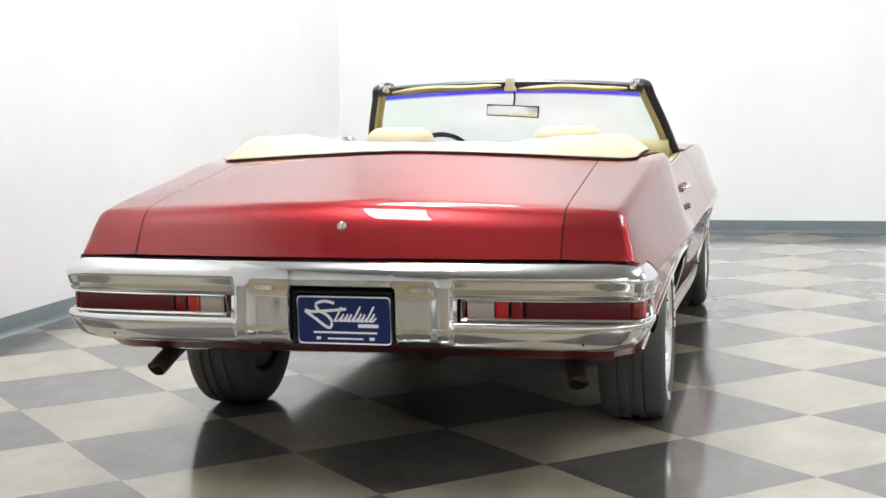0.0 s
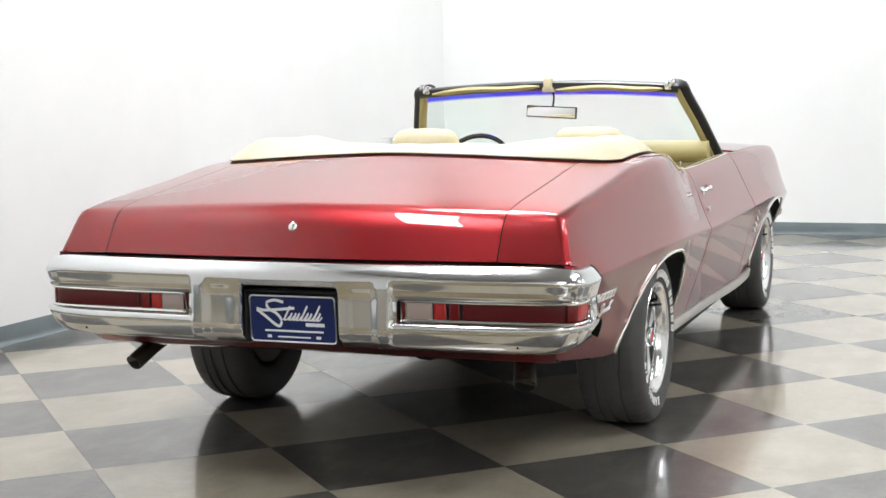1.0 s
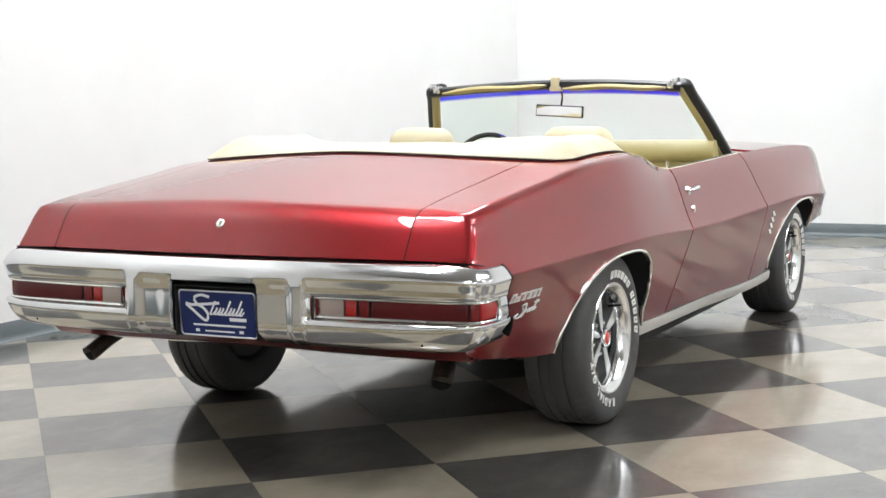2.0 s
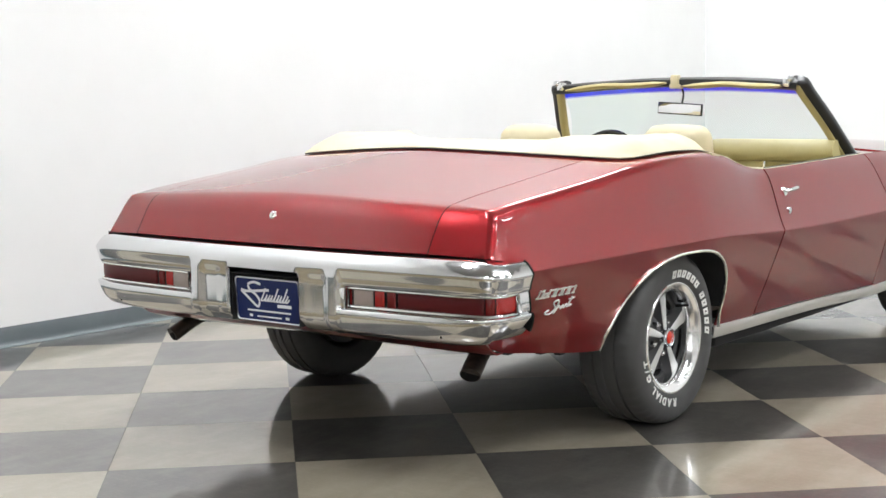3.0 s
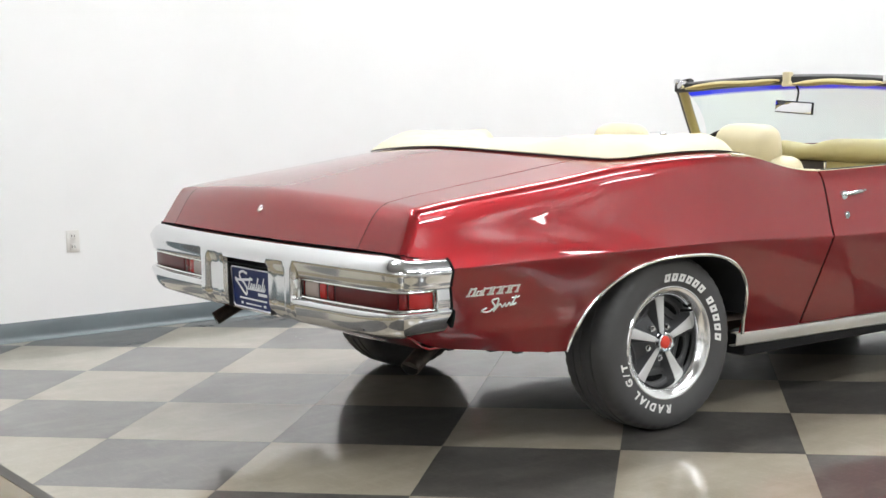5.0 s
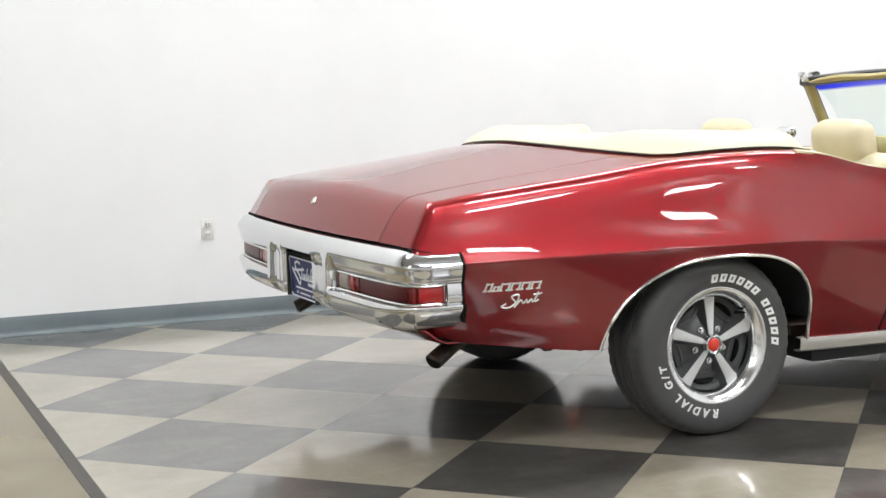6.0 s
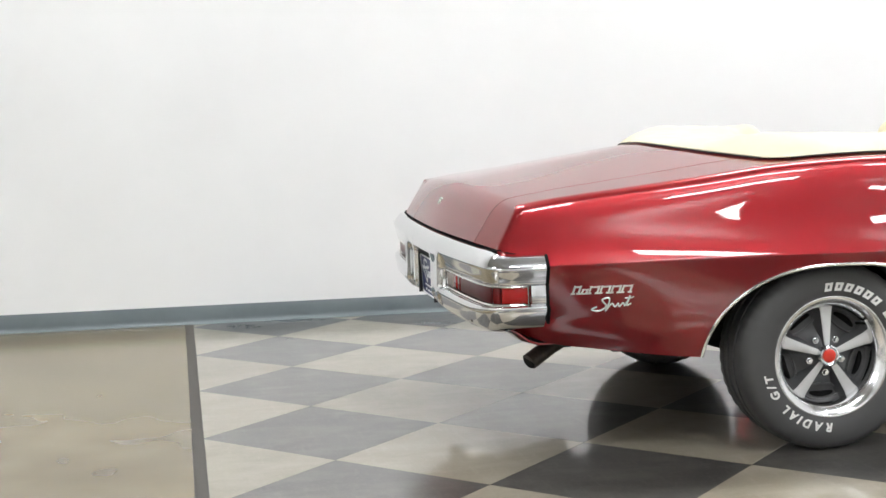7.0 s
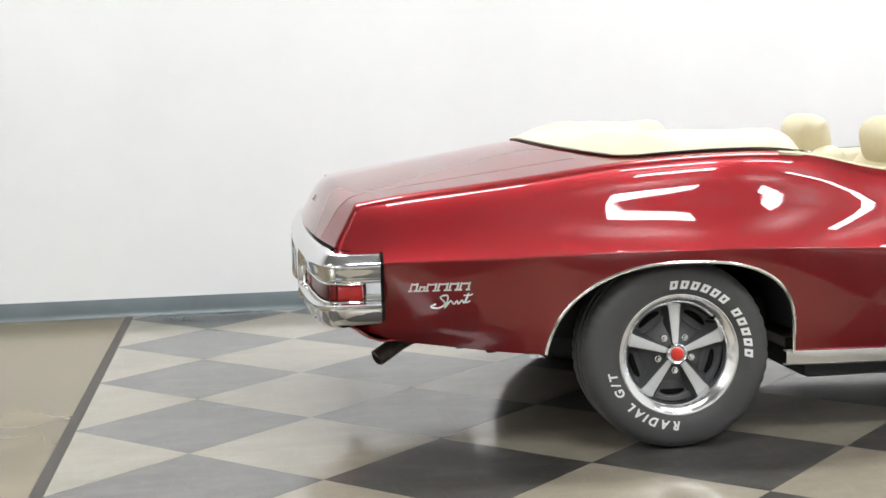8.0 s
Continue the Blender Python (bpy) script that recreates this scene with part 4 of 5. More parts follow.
        disc(bm, 0.0125, 0.040, 0.062, 6, 0.060 * math.cos(b), 0.060 * math.sin(b))
        disc(bm, 0.009, 0.060, 0.070, 12, 0.060 * math.cos(b), 0.060 * math.sin(b), 0.006)
        put("lug_nut", bm, chrome, "chrome lug nut", 30)
    bm = bmesh.new()
    lathe(bm, [(0.001, 0.060), (0.036, 0.060), (0.0365, 0.088), (0.034, 0.094), (0.030, 0.096), (0.027, 0.094), (0.026, 0.090), (0.001, 0.090)], 32, closed=False)
    cap = put("centre_cap", bm, chrome, "chrome centre cap")
    bm = bmesh.new()
    lathe(bm, [(0.0005, 0.0965), (0.012, 0.096), (0.019, 0.0940), (0.0225, 0.0915), (0.0225, 0.088), (0.0005, 0.088)], 28, closed=False)
    put("cap_insert", bm, red_cap, "red cap insert", 40, cap)
    bm = bmesh.new()
    tube(bm, [(0.055, 0.150 * math.cos(0.72), 0.150 * math.sin(0.72)), (0.090, 0.156 * math.cos(0.72), 0.156 * math.sin(0.72)), (0.104, 0.158 * math.cos(0.72), 0.158 * math.sin(0.72))], [0.0055, 0.0045, 0.004], 8)
    put("valve_stem", bm, gap_black, "black rubber valve stem", 40)
    bm = bmesh.new()
    disc(bm, 0.15, -0.085, -0.06, 40)
    put("brake_drum", bm, dull_black, "black brake drum", 30)
    return hub


def thing_part(name, at):
    ob = new(name)
    ob.location = at
    ob.parent = car
    return ob


for side in (1, -1):
    make_wheel((side * 0.787, 0.0, 0.317), 0.318, side, True)
    make_wheel((side * 0.790, 2.845, 0.302), 0.303, side, False)

# ---- badges and handles on the flank ----
def on_flank(y, z, out=0.0):
    sz, cz = curve_through(SIDE_Z, y), curve_through(CREST_Z, y)
    r = (cz - z) / (cz - sz) if z > sz else 1 + (sz - z) / (sz - lip(y))
    p = side_point(y, r)
    return Vector((p.x + out, y, z))


badge_metal = material("satin_silver_badge", (0.86, 0.85, 0.83), 0.34, 0.55)
name_badge = None
for y0, y1, h in ((-0.886, -0.862, 0.028), (-0.858, -0.838, 0.017), (-0.834, -0.802, 0.026), (-0.798, -0.766, 0.026), (-0.762, -0.732, 0.026), (-0.728, -0.696, 0.026)):
    # a small pattern of bars for each letter: two posts on feet and a cross bar
    w = 0.0055
    for a0, a1, z0, z1 in ((y0, y0 + w, 0, 1), (y1 - w, y1, 0, 1), (y0 - 0.003, y0 + 0.010, 0, 0.16), (y1 - 0.010, y1 + 0.003, 0, 0.16), (y0 + w, y1 - w, 0.80, 0.95)):
        bm = bmesh.new()
        sheet(bm, [[on_flank(y + 0.006 * t, 0.566 + h * t, 0.004) for t in (z0, (z0 + z1) / 2, z1)] for y in (a0, a1)])
        facing(bm, (1, 0, 0))
        thicken(bm, 0.005)
        if name_badge is None:
            name_badge = part("name_badge", bm, badge_metal, quarters[0], "bright badge of small plain bars over a script line", 30)
        else:
            part("badge_bar", bm, badge_metal, None, "", 30).parent = quarters[0]
bm = bmesh.new()
script = path_through([(-0.800, 0.522), (-0.816, 0.513), (-0.790, 0.508), (-0.770, 0.524), (-0.786, 0.545), (-0.764, 0.551), (-0.762, 0.535), (-0.771, 0.508), (-0.752, 0.532), (-0.742, 0.520), (-0.732, 0.532), (-0.728, 0.520), (-0.716, 0.533), (-0.710, 0.522), (-0.696, 0.556), (-0.704, 0.524), (-0.690, 0.530)], 70)
tube(bm, [on_flank(p[0], p[1], 0.003) for p in script], 0.0028, 6)
part("badge_script", bm, badge_metal, quarters[0], "bright script stroke")
bm = bmesh.new()
tube(bm, [on_flank(y, 0.549 + (0.004 if y > -0.69 else 0), 0.003) for y in (-0.712, -0.70, -0.69, -0.683)], 0.0022, 6)
part("badge_stroke", bm, badge_metal, quarters[0], "bright script stroke")

for dz in (-0.045, -0.015, 0.015, 0.045):
    bm = bmesh.new()
    rows = [[on_flank(y, 0.549 + dz + t, 0.007 - 0.45 * t) for t in (-0.011, 0.0, 0.011)] for y in (2.172, 2.19, 2.208)]
    sheet(bm, rows)
    facing(bm, (1, 0, 0))
    thicken(bm, 0.008)
    part("fender_louvre", bm, ring_chrome, fenders[0], "small bright louvre", 30)

for door, side in zip(doors, (1, -1)):
    s = Matrix.Diagonal((side, 1, 1, 1))
    base = on_flank(0.99, 0.795)
    bm = bmesh.new()
    tube(bm, path_through([base + Vector(v) for v in ((0.004, -0.045, -0.004), (0.022, -0.03, 0.0), (0.026, 0.0, 0.002), (0.022, 0.05, 0.006), (0.004, 0.095, 0.008))], 16), [0.010] * 6 + [0.012] * 5 + [0.009] * 5, 10, flat=0.75)
    bmesh.ops.transform(bm, matrix=s, verts=bm.verts[:])
    handle = part("door_handle", bm, chrome, door, "chrome door handle")
    bm = bmesh.new()
    disc(bm, 0.017, base.x - 0.002, base.x + 0.012, 16, 0.955, 0.790)
    bmesh.ops.transform(bm, matrix=s, verts=bm.verts[:])
    part("push_button", bm, chrome, door)
    lock = on_flank(0.94, 0.714)
    bm = bmesh.new()
    disc(bm, 0.014, lock.x - 0.003, lock.x + 0.006, 18, 0.94, 0.714)
    disc(bm, 0.009, lock.x + 0.003, lock.x + 0.009, 14, 0.94, 0.714)
    bmesh.ops.transform(bm, matrix=s, verts=bm.verts[:])
    part("lock_cylinder", bm, chrome, door, "round chrome lock")
    # cream inner card with an arm rest
    bm = bmesh.new()
    rows = []
    for n in range(25):
        y = 0.885 + 1.10 * n / 24
        cx, cz = curve_through(CREST_X, y), curve_through(CREST_Z, y)
        rows.append([(cx, y, cz), (cx - 0.02, y, cz + 0.004), (cx - 0.05, y, cz - 0.006), (cx - 0.065, y, cz - 0.04), (cx - 0.068, y, 0.70), (cx - 0.068, y, 0.60), (cx - 0.065, y, 0.36)])
    sheet(bm, rows)
    facing(bm, (-1, 0, 0.3))
    bmesh.ops.transform(bm, matrix=s, verts=bm.verts[:])
    card = part("door_card", bm, cream, door, "cream vinyl door card", 50)
    bm = bmesh.new()
    box(bm, (0.69, 1.10, 0.60), (0.765, 1.62, 0.655), 0.02, 3)
    bmesh.ops.transform(bm, matrix=s, verts=bm.verts[:])
    part("arm_rest", bm, cream, card)
    bm = bmesh.new()
    tube(bm, [(side * 0.80, 0.955, 0.875), (side * 0.80, 0.955, 0.915)], [0.004, 0.0055], 8)
    part("lock_knob", bm, chrome, card, "chrome lock knob")
    # black window seal at the top of the door
    bm = bmesh.new()
    tube(bm, [(side * (curve_through(CREST_X, y) - 0.010), y, curve_through(CREST_Z, y) + 0.003) for y in [0.90 + 1.08 * n / 24 for n in range(25)]], 0.0035, 6)
    part("window_seal", bm, black_vinyl, door)

# ---- windscreen ----
def header_at(x):
    u = abs(x) / 0.66
    return Vector((x, 1.715 - 0.075 * u**2, 1.267 - 0.028 * u**2))


def base_at(x):
    u = abs(x) / 0.80
    return Vector((x, 2.32 - 0.36 * u**2.2, 0.935 - 0.03 * u**2))


screen = part("windscreen_frame", tube(bmesh.new(), [base_at(-0.80 + 1.6 * n / 30) - Vector((0, 0.0, 0.012)) for n in range(31)], 0.014, 8), black_vinyl, car, "black windscreen frame with cream inner trim")
bm = bmesh.new()
rows = []
for n in range(37):
    c = header_at(-0.660 + 1.320 * n / 36)
    rows.append([c + Vector(v) for v in ((0, 0.055, -0.020), (0, 0.045, 0.004), (0, 0.015, 0.012), (0, -0.030, 0.010), (0, -0.046, 0.0), (0, -0.048, -0.028), (0, -0.03, -0.036), (0, 0.035, -0.036), (0, 0.055, -0.020))])
sheet(bm, rows)
bmesh.ops.recalc_face_normals(bm, faces=bm.faces[:])
part("header", bm, black_vinyl, screen, "black vinyl header rail")
for side in (1, -1):
    a, b = Vector((side * 0.670, 1.642, 1.246)), Vector((side * 0.797, 1.928, 0.892))
    along = (b - a).normalized()
    out = Vector((side, 0.1, 0.35)).normalized()
    back = along.cross(out).normalized()
    back = back if back.y < 0 else -back
    outer = [a - along * 0.006 + (b - a) * 0 + Vector((-side * 0.05, 0.01, 0.006)), a, a + (b - a) * 0.15, a + (b - a) * 0.5 + out * 0.004, b]
    for name, mat, shift, w, d, label in (("pillar", black_vinyl, Vector((0, 0, 0)), 0.024, 0.026, "black windscreen pillar"), ("pillar_trim", cream_trim, -out * 0.030 + back * 0.012, 0.016, 0.022, "tan cream pillar trim")):
        bm = bmesh.new()
        rows = []
        for p in path_through([q + shift for q in outer[(0 if name == "pillar" else 1):] + ([outer[-1] + along * 0.04] if name != "pillar" else [])], 20):
            rows.append([p + out * (w * math.copysign(abs(math.cos(t)) ** 0.6, math.cos(t))) + back * (d * math.copysign(abs(math.sin(t)) ** 0.6, math.sin(t))) for t in [2 * math.pi * q / 16 for q in range(17)]])
        sheet(bm, rows)
        bmesh.ops.recalc_face_normals(bm, faces=bm.faces[:])
        part(name, bm, mat, screen, label, 50)
    bm = bmesh.new()
    box(bm, (side * 0.615 - 0.018, 1.578, 1.222), (side * 0.615 + 0.018, 1.625, 1.262), 0.008, 2)
    box(bm, (side * 0.635 - 0.012, 1.570, 1.245), (side * 0.635 + 0.012, 1.60, 1.272), 0.006, 2)
    part("top_latch", bm, chrome, screen, "chrome latch for the folding top")
for name, mat, v0, v1, label in (("windscreen_glass", glass_clear, 0.145, 1.0, "pale green windscreen glass"), ("shade_band", glass_blue, 0.0, 0.120, "deep blue shade band"), ("shade_band_edge", glass_fade, 0.120, 0.145, "pale blue edge of the shade band")):
    bm = bmesh.new()
    rows = []
    for j in range(13):
        v = v0 + (v1 - v0) * j / 12
        rows.append([header_at(0.655 * u) * (1 - v) + Vector((0, 0.02, -0.025)) * (1 - v) + base_at(0.795 * u) * v + Vector((0, 0.05, 0.02)) * (4 * v * (1 - v)) for u in [-1 + n / 15 for n in range(31)]])
    sheet(bm, rows)
    ob = part(name, bm, mat, screen, label, 60)
    ob.visible_shadow = False
for s in (1, -1):
    bm = bmesh.new()
    rows = []
    for n in range(17):
        x = s * (0.045 + 0.54 * n / 16)
        c = header_at(x) + Vector((0, -0.055, -0.019 - 0.0035 * math.sin(n * 0.55 + s) - (0.012 * (1 - n / 16) if s > 0 else 0.0)))
        end = min(1.0, 0.35 + min(n, 16 - n) * 0.3)
        rows.append([c + Vector((0, dy * end, dz * end)) for dy, dz in [(0.045 * math.cos(t), 0.014 * math.sin(t)) for t in [2 * math.pi * q / 14 for q in range(15)]]])
    sheet(bm, rows)
    bmesh.ops.holes_fill(bm, edges=bm.edges[:])
    bmesh.ops.recalc_face_normals(bm, faces=bm.faces[:])
    part("sun_visor", bm, cream_trim, screen, "tan cream padded sun visor, folded up", 50)
bm = bmesh.new()
box(bm, (-0.022, 1.655, 1.232), (0.022, 1.69, 1.290), 0.008, 2)
box(bm, (-0.030, 1.660, 1.222), (0.030, 1.70, 1.246), 0.006, 2)
part("centre_bracket", bm, cream, screen, "cream bracket in the middle of the header")

mirror = part("rear_view_mirror", tube(bmesh.new(), path_through([(0.006, 1.715, 1.235), (0.010, 1.735, 1.20), (0.006, 1.728, 1.150)], 10), 0.005, 8), black_gloss, car, "black framed rear-view mirror on a stem")
turn = Matrix.Translation((0.003, 1.712, 1.124)) @ Matrix.Rotation(radians(-13), 4, "Z") @ Matrix.Rotation(radians(-3), 4, "X") @ Matrix.Rotation(radians(3), 4, "Y")
bm = box(bmesh.new(), (-0.142, -0.003, -0.029), (0.142, 0.006, 0.029), 0.003, 2)
bmesh.ops.transform(bm, matrix=turn, verts=bm.verts[:])
part("mirror_shell", bm, black_gloss, mirror)
bm = box(bmesh.new(), (-0.1365, -0.0055, -0.0240), (0.1365, -0.002, 0.0240), 0.002, 2)
bmesh.ops.transform(bm, matrix=turn, verts=bm.verts[:])
part("mirror_face", bm, mirror_glass, mirror, "mirror glass")

door_mirror = part("door_mirror", pad_box((-0.935, 1.655, 0.948), (-0.815, 1.715, 1.006), 0.026), chrome, doors[1], "chrome door mirror")
bm = box(bmesh.new(), (-0.925, 1.650, 0.956), (-0.825, 1.6565, 0.998), 0.003, 2)
part("mirror_face", bm, mirror_glass, doors[1], "mirror glass")
part("mirror_foot", tube(bmesh.new(), [(-0.88, 1.69, 0.95), (-0.89, 1.72, 0.87)], 0.014, 10), chrome, doors[1])

# ---- inside the car ----
dash = part("dashboard", box(bmesh.new(), (-0.74, 1.84, 0.58), (0.74, 2.06, 0.885), 0.03, 3), dash_brown, car, "dark brown dashboard under a cream padded top")
bm = bmesh.new()
rows = []
for n in range(31):
    x = -0.765 + 1.53 * n / 30
    hood_up = 0.018 * smooth_step(-0.05, -0.15, x) * smooth_step(-0.68, -0.55, x)
    front = 2.24 - 0.2 * (abs(x) / 0.8) ** 2.2
    swell = 0.030 * smooth_step(0.0, 0.15, x) * smooth_step(0.86, 0.76, x)
    rows.append([(x, 1.84, 0.872 - swell * 0.2), (x, 1.80, 0.882 - swell * 0.2), (x, 1.785 - swell / 2, 0.905 + hood_up / 2), (x, 1.785 - swell / 2, 0.925 + hood_up / 2 + swell / 2), (x, 1.80, 0.940 + hood_up + swell), (x, 1.85, 0.945 + hood_up + swell), (x, 2.0, 0.930 + hood_up / 2), (x, front, 0.915)])
ends = sheet(bm, rows)
bm.faces.new(ends[0])
bm.faces.new(ends[-1])
facing(bm, (0, 0, 1))
part("dash_pad", bm, dash_cream, dash, "yellowish cream padded dash top", 50)
bm = box(bmesh.new(), (0.10, 1.826, 0.70), (0.70, 1.842, 0.868), 0.006, 2)
part("glovebox_door", bm, cream_trim, dash, "cream glovebox door")
for x, r in ((-0.50, 0.055), (-0.34, 0.06), (-0.18, 0.055)):
    bm = bmesh.new()
    disc(bm, r, -0.006, 0.006, 24)
    bmesh.ops.transform(bm, matrix=Matrix.Translation((x, 1.838, 0.78)) @ Matrix.Rotation(radians(90), 4, "Z"), verts=bm.verts[:])
    part("gauge", bm, black_gloss, dash, "round black gauge", 30)
wheel_c = Vector((-0.35, 1.575, 0.835))
up, across = Vector((0, 0.36, 0.93)).normalized(), Vector((1, 0, 0))
steering = part("steering_wheel", tube(bmesh.new(), [wheel_c + (across * math.cos(t) + up * math.sin(t)) * 0.19 for t in [2 * math.pi * q / 48 for q in range(48)]], 0.012, 8, closed=True), black_gloss, car, "black steering wheel with thin rim")
bm = bmesh.new()
for t in (-0.3, math.pi + 0.3, -math.pi / 2):
    tube(bm, [wheel_c, wheel_c + (across * math.cos(t) + up * math.sin(t)) * 0.185], 0.011, 6, flat=0.5)
bmesh.ops.create_icosphere(bm, subdivisions=2, radius=0.045, matrix=Matrix.Translation(wheel_c))
part("spokes", bm, black_gloss, steering)
bm = tube(bmesh.new(), [wheel_c, (-0.35, 1.88, 0.72)], 0.025, 10)
part("column", bm, dash_brown, steering)


def pad(bm, lo, hi, round_by, bow=(0, 0, 0)):
    """A stuffed block with rounded edges, bowed out on its faces."""
    box(bm, lo, hi, round_by, 4)
    bmesh.ops.subdivide_edges(bm, edges=[e for e in bm.edges if e.calc_length() > 0.08], cuts=3, use_grid_fill=True)
    mid = (Vector(lo) + Vector(hi)) / 2
    half = (Vector(hi) - Vector(lo)) / 2
    for v in bm.verts:
        u = Vector([(v.co[k] - mid[k]) / half[k] for k in range(3)])
        for k in range(3):
            o1, o2 = u[(k + 1) % 3], u[(k + 2) % 3]
            v.co[k] += bow[k] * u[k] * max(0, 1 - o1 * o1) * max(0, 1 - o2 * o2)
    return bm


for side in (-1, 1):
    cx = side * 0.385
    seat = part("front_seat", pad(bmesh.new(), (cx - 0.25, 1.02, 0.36), (cx + 0.25, 1.55, 0.52), 0.05, (0, 0, 0.03)), cream, car, "cream vinyl bucket seat with headrest", 50)
    lean = Matrix.Translation((cx, 1.06, 0.46)) @ Matrix.Rotation(radians(10), 4, "X")
    bm = pad(bmesh.new(), (-0.25, -0.06, 0.0), (0.25, 0.07, 0.47), 0.05, (0, 0.03, 0.02))
    bmesh.ops.transform(bm, matrix=lean, verts=bm.verts[:])
    part("backrest", bm, cream, seat, "", 50)
    bm = pad(bmesh.new(), (-0.145, -0.060, 0.435), (0.160, 0.055, 0.606), 0.055, (0.010, 0.016, 0.010))
    bmesh.ops.transform(bm, matrix=lean, verts=bm.verts[:])
    part("headrest", bm, cream, seat, "cream headrest", 50)
rear_seat = part("rear_seat", pad(bmesh.new(), (-0.66, 0.42, 0.36), (0.66, 0.92, 0.53), 0.05, (0, 0, 0.02)), cream, car, "cream vinyl rear bench", 50)
part("backrest", pad(bmesh.new(), (-0.60, 0.34, 0.45), (0.60, 0.48, 0.90), 0.05, (0, 0.02, 0.01)), cream, rear_seat, "", 50)


def side_trim():
    bm = bmesh.new()
    rows = []
    for n in range(17):
        y = 0.36 + 0.51 * n / 16
        cx, cz = curve_through(CREST_X, y), curve_through(CREST_Z, y)
        rows.append([(cx + 0.002, y, cz + 0.001), (cx - 0.02, y, cz + 0.006), (cx - 0.055, y, cz - 0.004), (cx - 0.075, y, cz - 0.03), (cx - 0.085, y, 0.72), (cx - 0.085, y, 0.40 + 0.31 * smooth_step(0.56, 0.46, y))])
    sheet(bm, rows)
    return bm


both("rear_side_trim", side_trim, cream, "cream vinyl side trim beside the rear seat", depth=0.01, way=(-1, 0, 0.3))
part("carpet", box(bmesh.new(), (-0.76, 0.42, 0.295), (0.76, 2.2, 0.33)), dash_brown, car, "dark carpet", 0)

# ---- folded top under its cream boot ----
BOOT_X = 0.795


def boot_edge(x):
    return -0.345 + 0.30 * x * x


def boot_front(x):
    return 0.24 + 0.262 * smooth_step(0.35, 0.75, abs(x))


bm = bmesh.new()
rows = []
for n in range(73):
    t = math.sin(math.pi / 2 * (-1 + n / 36))
    x = BOOT_X * (0.55 * t + 0.45 * (-1 + n / 36))
    y0, y1 = boot_edge(x), boot_front(x)
    inset = max(0.0, (abs(x) - 0.73) / 0.065)
    y0 += 0.06 * inset**3
    row = []
    for k in range(41):
        s = k / 40
        y = y0 + (y1 - y0) * s
        lift = (1 - (1 - min(1, (BOOT_X - abs(x)) / 0.14)) ** 2.2) * (1 - (1 - min(1, (y - y0) / 0.22)) ** 2.2)
        low = deck_z(x, y) + 0.009
        top = 1.022 + 0.004 * math.exp(-(((y + 0.20) / 0.13) ** 2)) * smooth_step(0.3, 0.62, abs(x)) - 0.005 * smooth_step(0.0, 0.25, y) * smooth_step(0.5, 0.3, abs(x)) + 0.020 * smooth_step(0.25, 0.62, abs(x)) + 0.005 * math.exp(-(((y + 0.1) / 0.16) ** 2)) + 0.005 * math.exp(-(((x + 0.62) / 0.2) ** 2))
        wrinkle = 0.008 * noise.noise(Vector((x * 5, y * 7, 0.3))) + 0.005 * (1 - abs(noise.noise(Vector((x * 7 + y * 5, y * 11 - x * 3, 2.0))))) ** 6
        z = low + (top + wrinkle - low) * max(0, lift)
        curl = max(0.0, (s - 0.86) / 0.14)
        z -= 0.10 * curl**2.2
        row.append((x, y, z))
    rows.append(row)
sheet(bm, rows)
facing(bm, (0, 0, 1))
thicken(bm, 0.004)
boot = part("top_boot", bm, boot_vinyl, car, "cream vinyl boot over the folded top", 60)
bm = bmesh.new()
tube(bm, [(x, boot_edge(x) - 0.003, deck_z(x, boot_edge(x)) + 0.004) for x in [-0.74 + 1.48 * n / 40 for n in range(41)]], 0.0022, 6)
part("boot_seal", bm, black_vinyl, boot, "black seal along the boot's rear edge")
for s in (1, -1):
    bm = bmesh.new()
    tube(bm, [(s * (BOOT_X + 0.001), y, deck_z(BOOT_X, y) + 0.006) for y in [-0.10 + 0.57 * n / 20 for n in range(21)]], 0.002, 6)
    part("boot_side_seal", bm, black_vinyl, boot)
    bm = bmesh.new()
    box(bm, (s * 0.788 - 0.006, 0.484, 0.950), (s * 0.788 + 0.006, 0.500, 0.968), 0.003, 2)
    part("boot_end_clip", bm, chrome, boot, "small chrome clip")

# ---- floor tiles, laid diagonally ----
ROOT = math.sqrt(0.5) * TILE


def tile_mesh(corners):
    bm = bmesh.new()
    f = bm.faces.new([bm.verts.new((x, y, 0.0)) for x, y in corners])
    g = bmesh.ops.extrude_face_region(bm, geom=[f])
    for v in g["geom"]:
        if isinstance(v, bmesh.types.BMVert):
            v.co.z -= 0.004
    bmesh.ops.recalc_face_normals(bm, faces=bm.faces[:])
    me = bpy.data.meshes.new("tile")
    bm.to_mesh(me)
    bm.free()
    return me


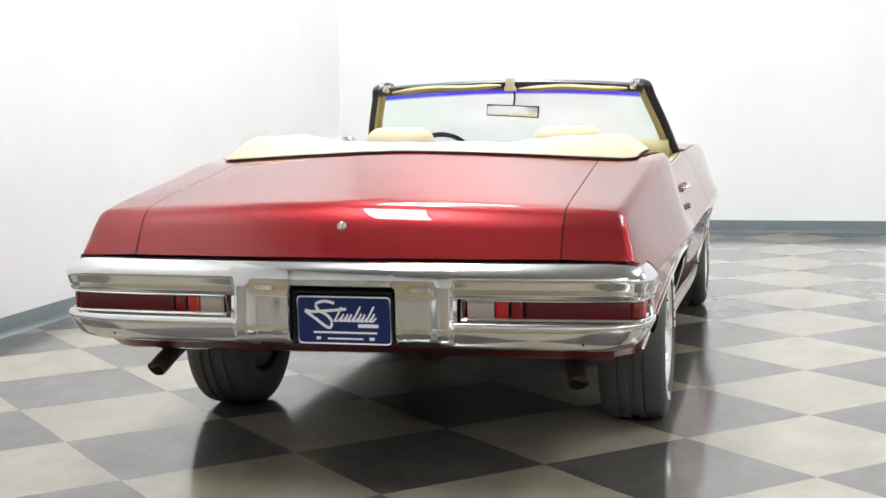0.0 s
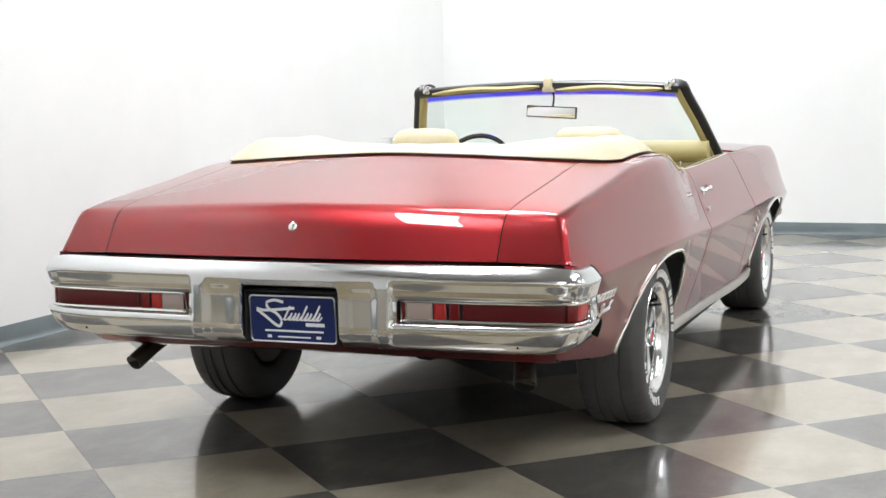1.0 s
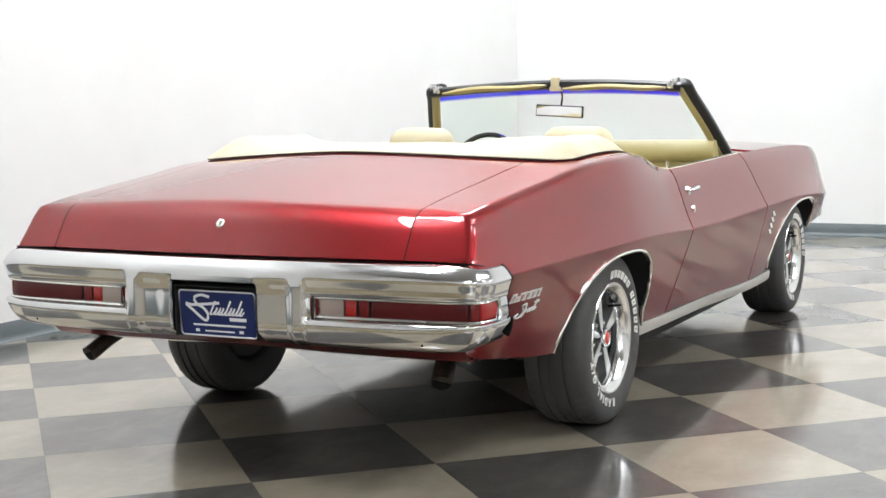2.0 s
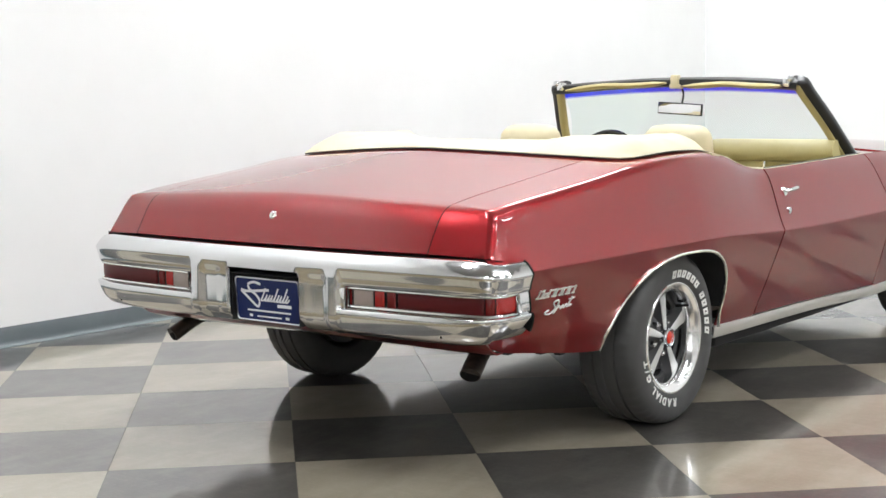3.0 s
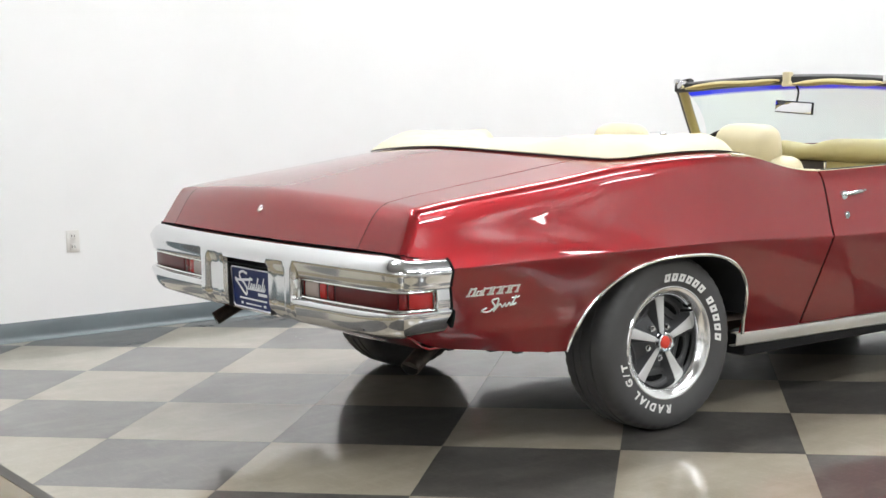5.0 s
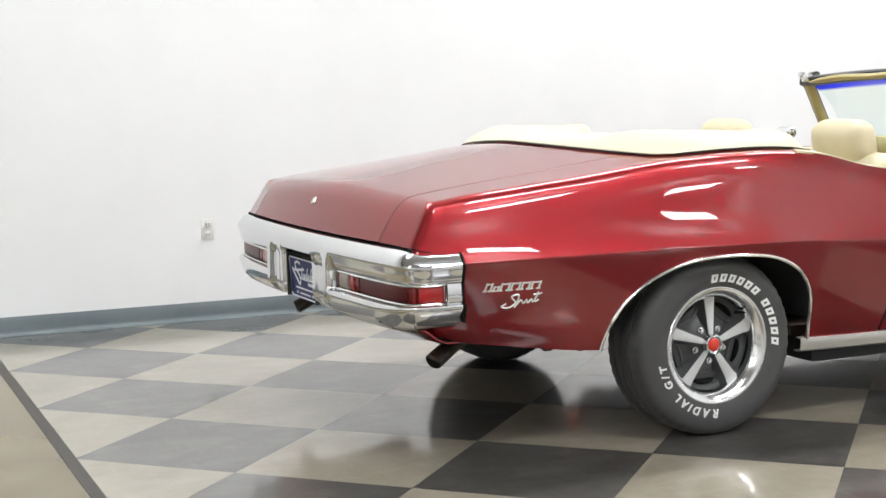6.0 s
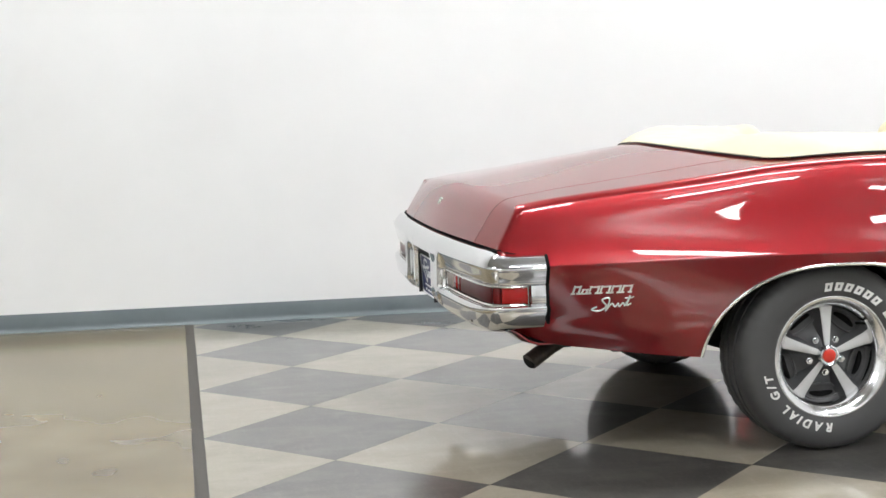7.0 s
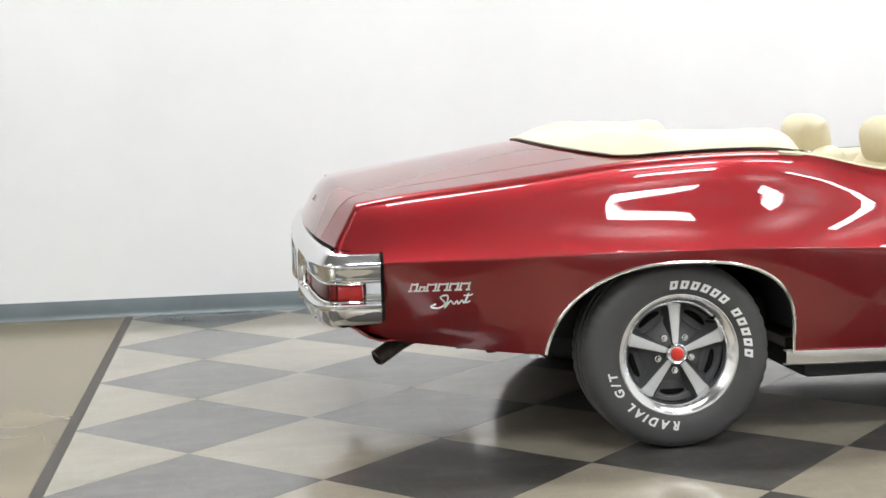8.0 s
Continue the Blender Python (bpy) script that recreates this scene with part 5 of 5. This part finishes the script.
def clipped(poly, inside, cut):
    out = []
    for a, b in zip(poly, poly[1:] + poly[:1]):
        if inside(a):
            out.append(a)
        if inside(a) != inside(b):
            out.append(cut(a, b))
    return out


G = TILE / 2 - 0.0006
diamond = [(r * math.cos(radians(45 + q)) * math.sqrt(2) * G / G, r * math.sin(radians(45 + q)) * math.sqrt(2)) for r in [G] for q in (45, 135, 225, 315)]
full = {0: tile_mesh(diamond), 1: tile_mesh(diamond)}
full[0].materials.append(dark_tile)
full[1].materials.append(light_tile)
LIMITS = ((0, WALL_X, 1), (0, RIGHT_X, -1), (1, STRIP_Y + 0.022, 1), (1, WALL_Y, -1))
far_tiles = [bmesh.new(), bmesh.new()]
for i in range(-34, 40):
    for j in range(-34, 40):
        u, v = i + 0.5, j + 0.5
        cx, cy = TILE_X + (u - v) * ROOT, TILE_Y + (u + v) * ROOT
        poly = [(cx + x, cy + y) for x, y in diamond]
        whole = True
        for axis, edge, sign in LIMITS:
            if not all(sign * (p[axis] - edge) > 0 for p in poly):
                whole = False
                poly = clipped(poly, lambda p: sign * (p[axis] - edge) > 0, lambda a, b: tuple(a[k] + (b[k] - a[k]) * (edge - a[axis]) / (b[axis] - a[axis]) for k in (0, 1)))
            if len(poly) < 3:
                break
        if len(poly) < 3:
            continue
        if cx > 5.0:
            # beyond the car's stretch of floor the tiles are joined
            bm = far_tiles[(i + j) % 2]
            top = [bm.verts.new((x, y, 0.0)) for x, y in poly]
            low = [bm.verts.new((x, y, -0.004)) for x, y in poly]
            bm.faces.new(top)
            for k in range(len(poly)):
                bm.faces.new((top[k - 1], low[k - 1], low[k], top[k]))
            continue
        if whole:
            ob = new("tile", full[(i + j) % 2])
            ob.location = (cx, cy, 0)
        else:
            me = tile_mesh([(x - cx, y - cy) for x, y in poly])
            me.materials.append((dark_tile, light_tile)[(i + j) % 2])
            ob = new("tile", me)
            ob.location = (cx, cy, 0)
        ob.parent = tiled_floor
for bm, mat in zip(far_tiles, (dark_tile, light_tile)):
    part("far_tiles", bm, mat, tiled_floor, smooth=0, kind="stuff")
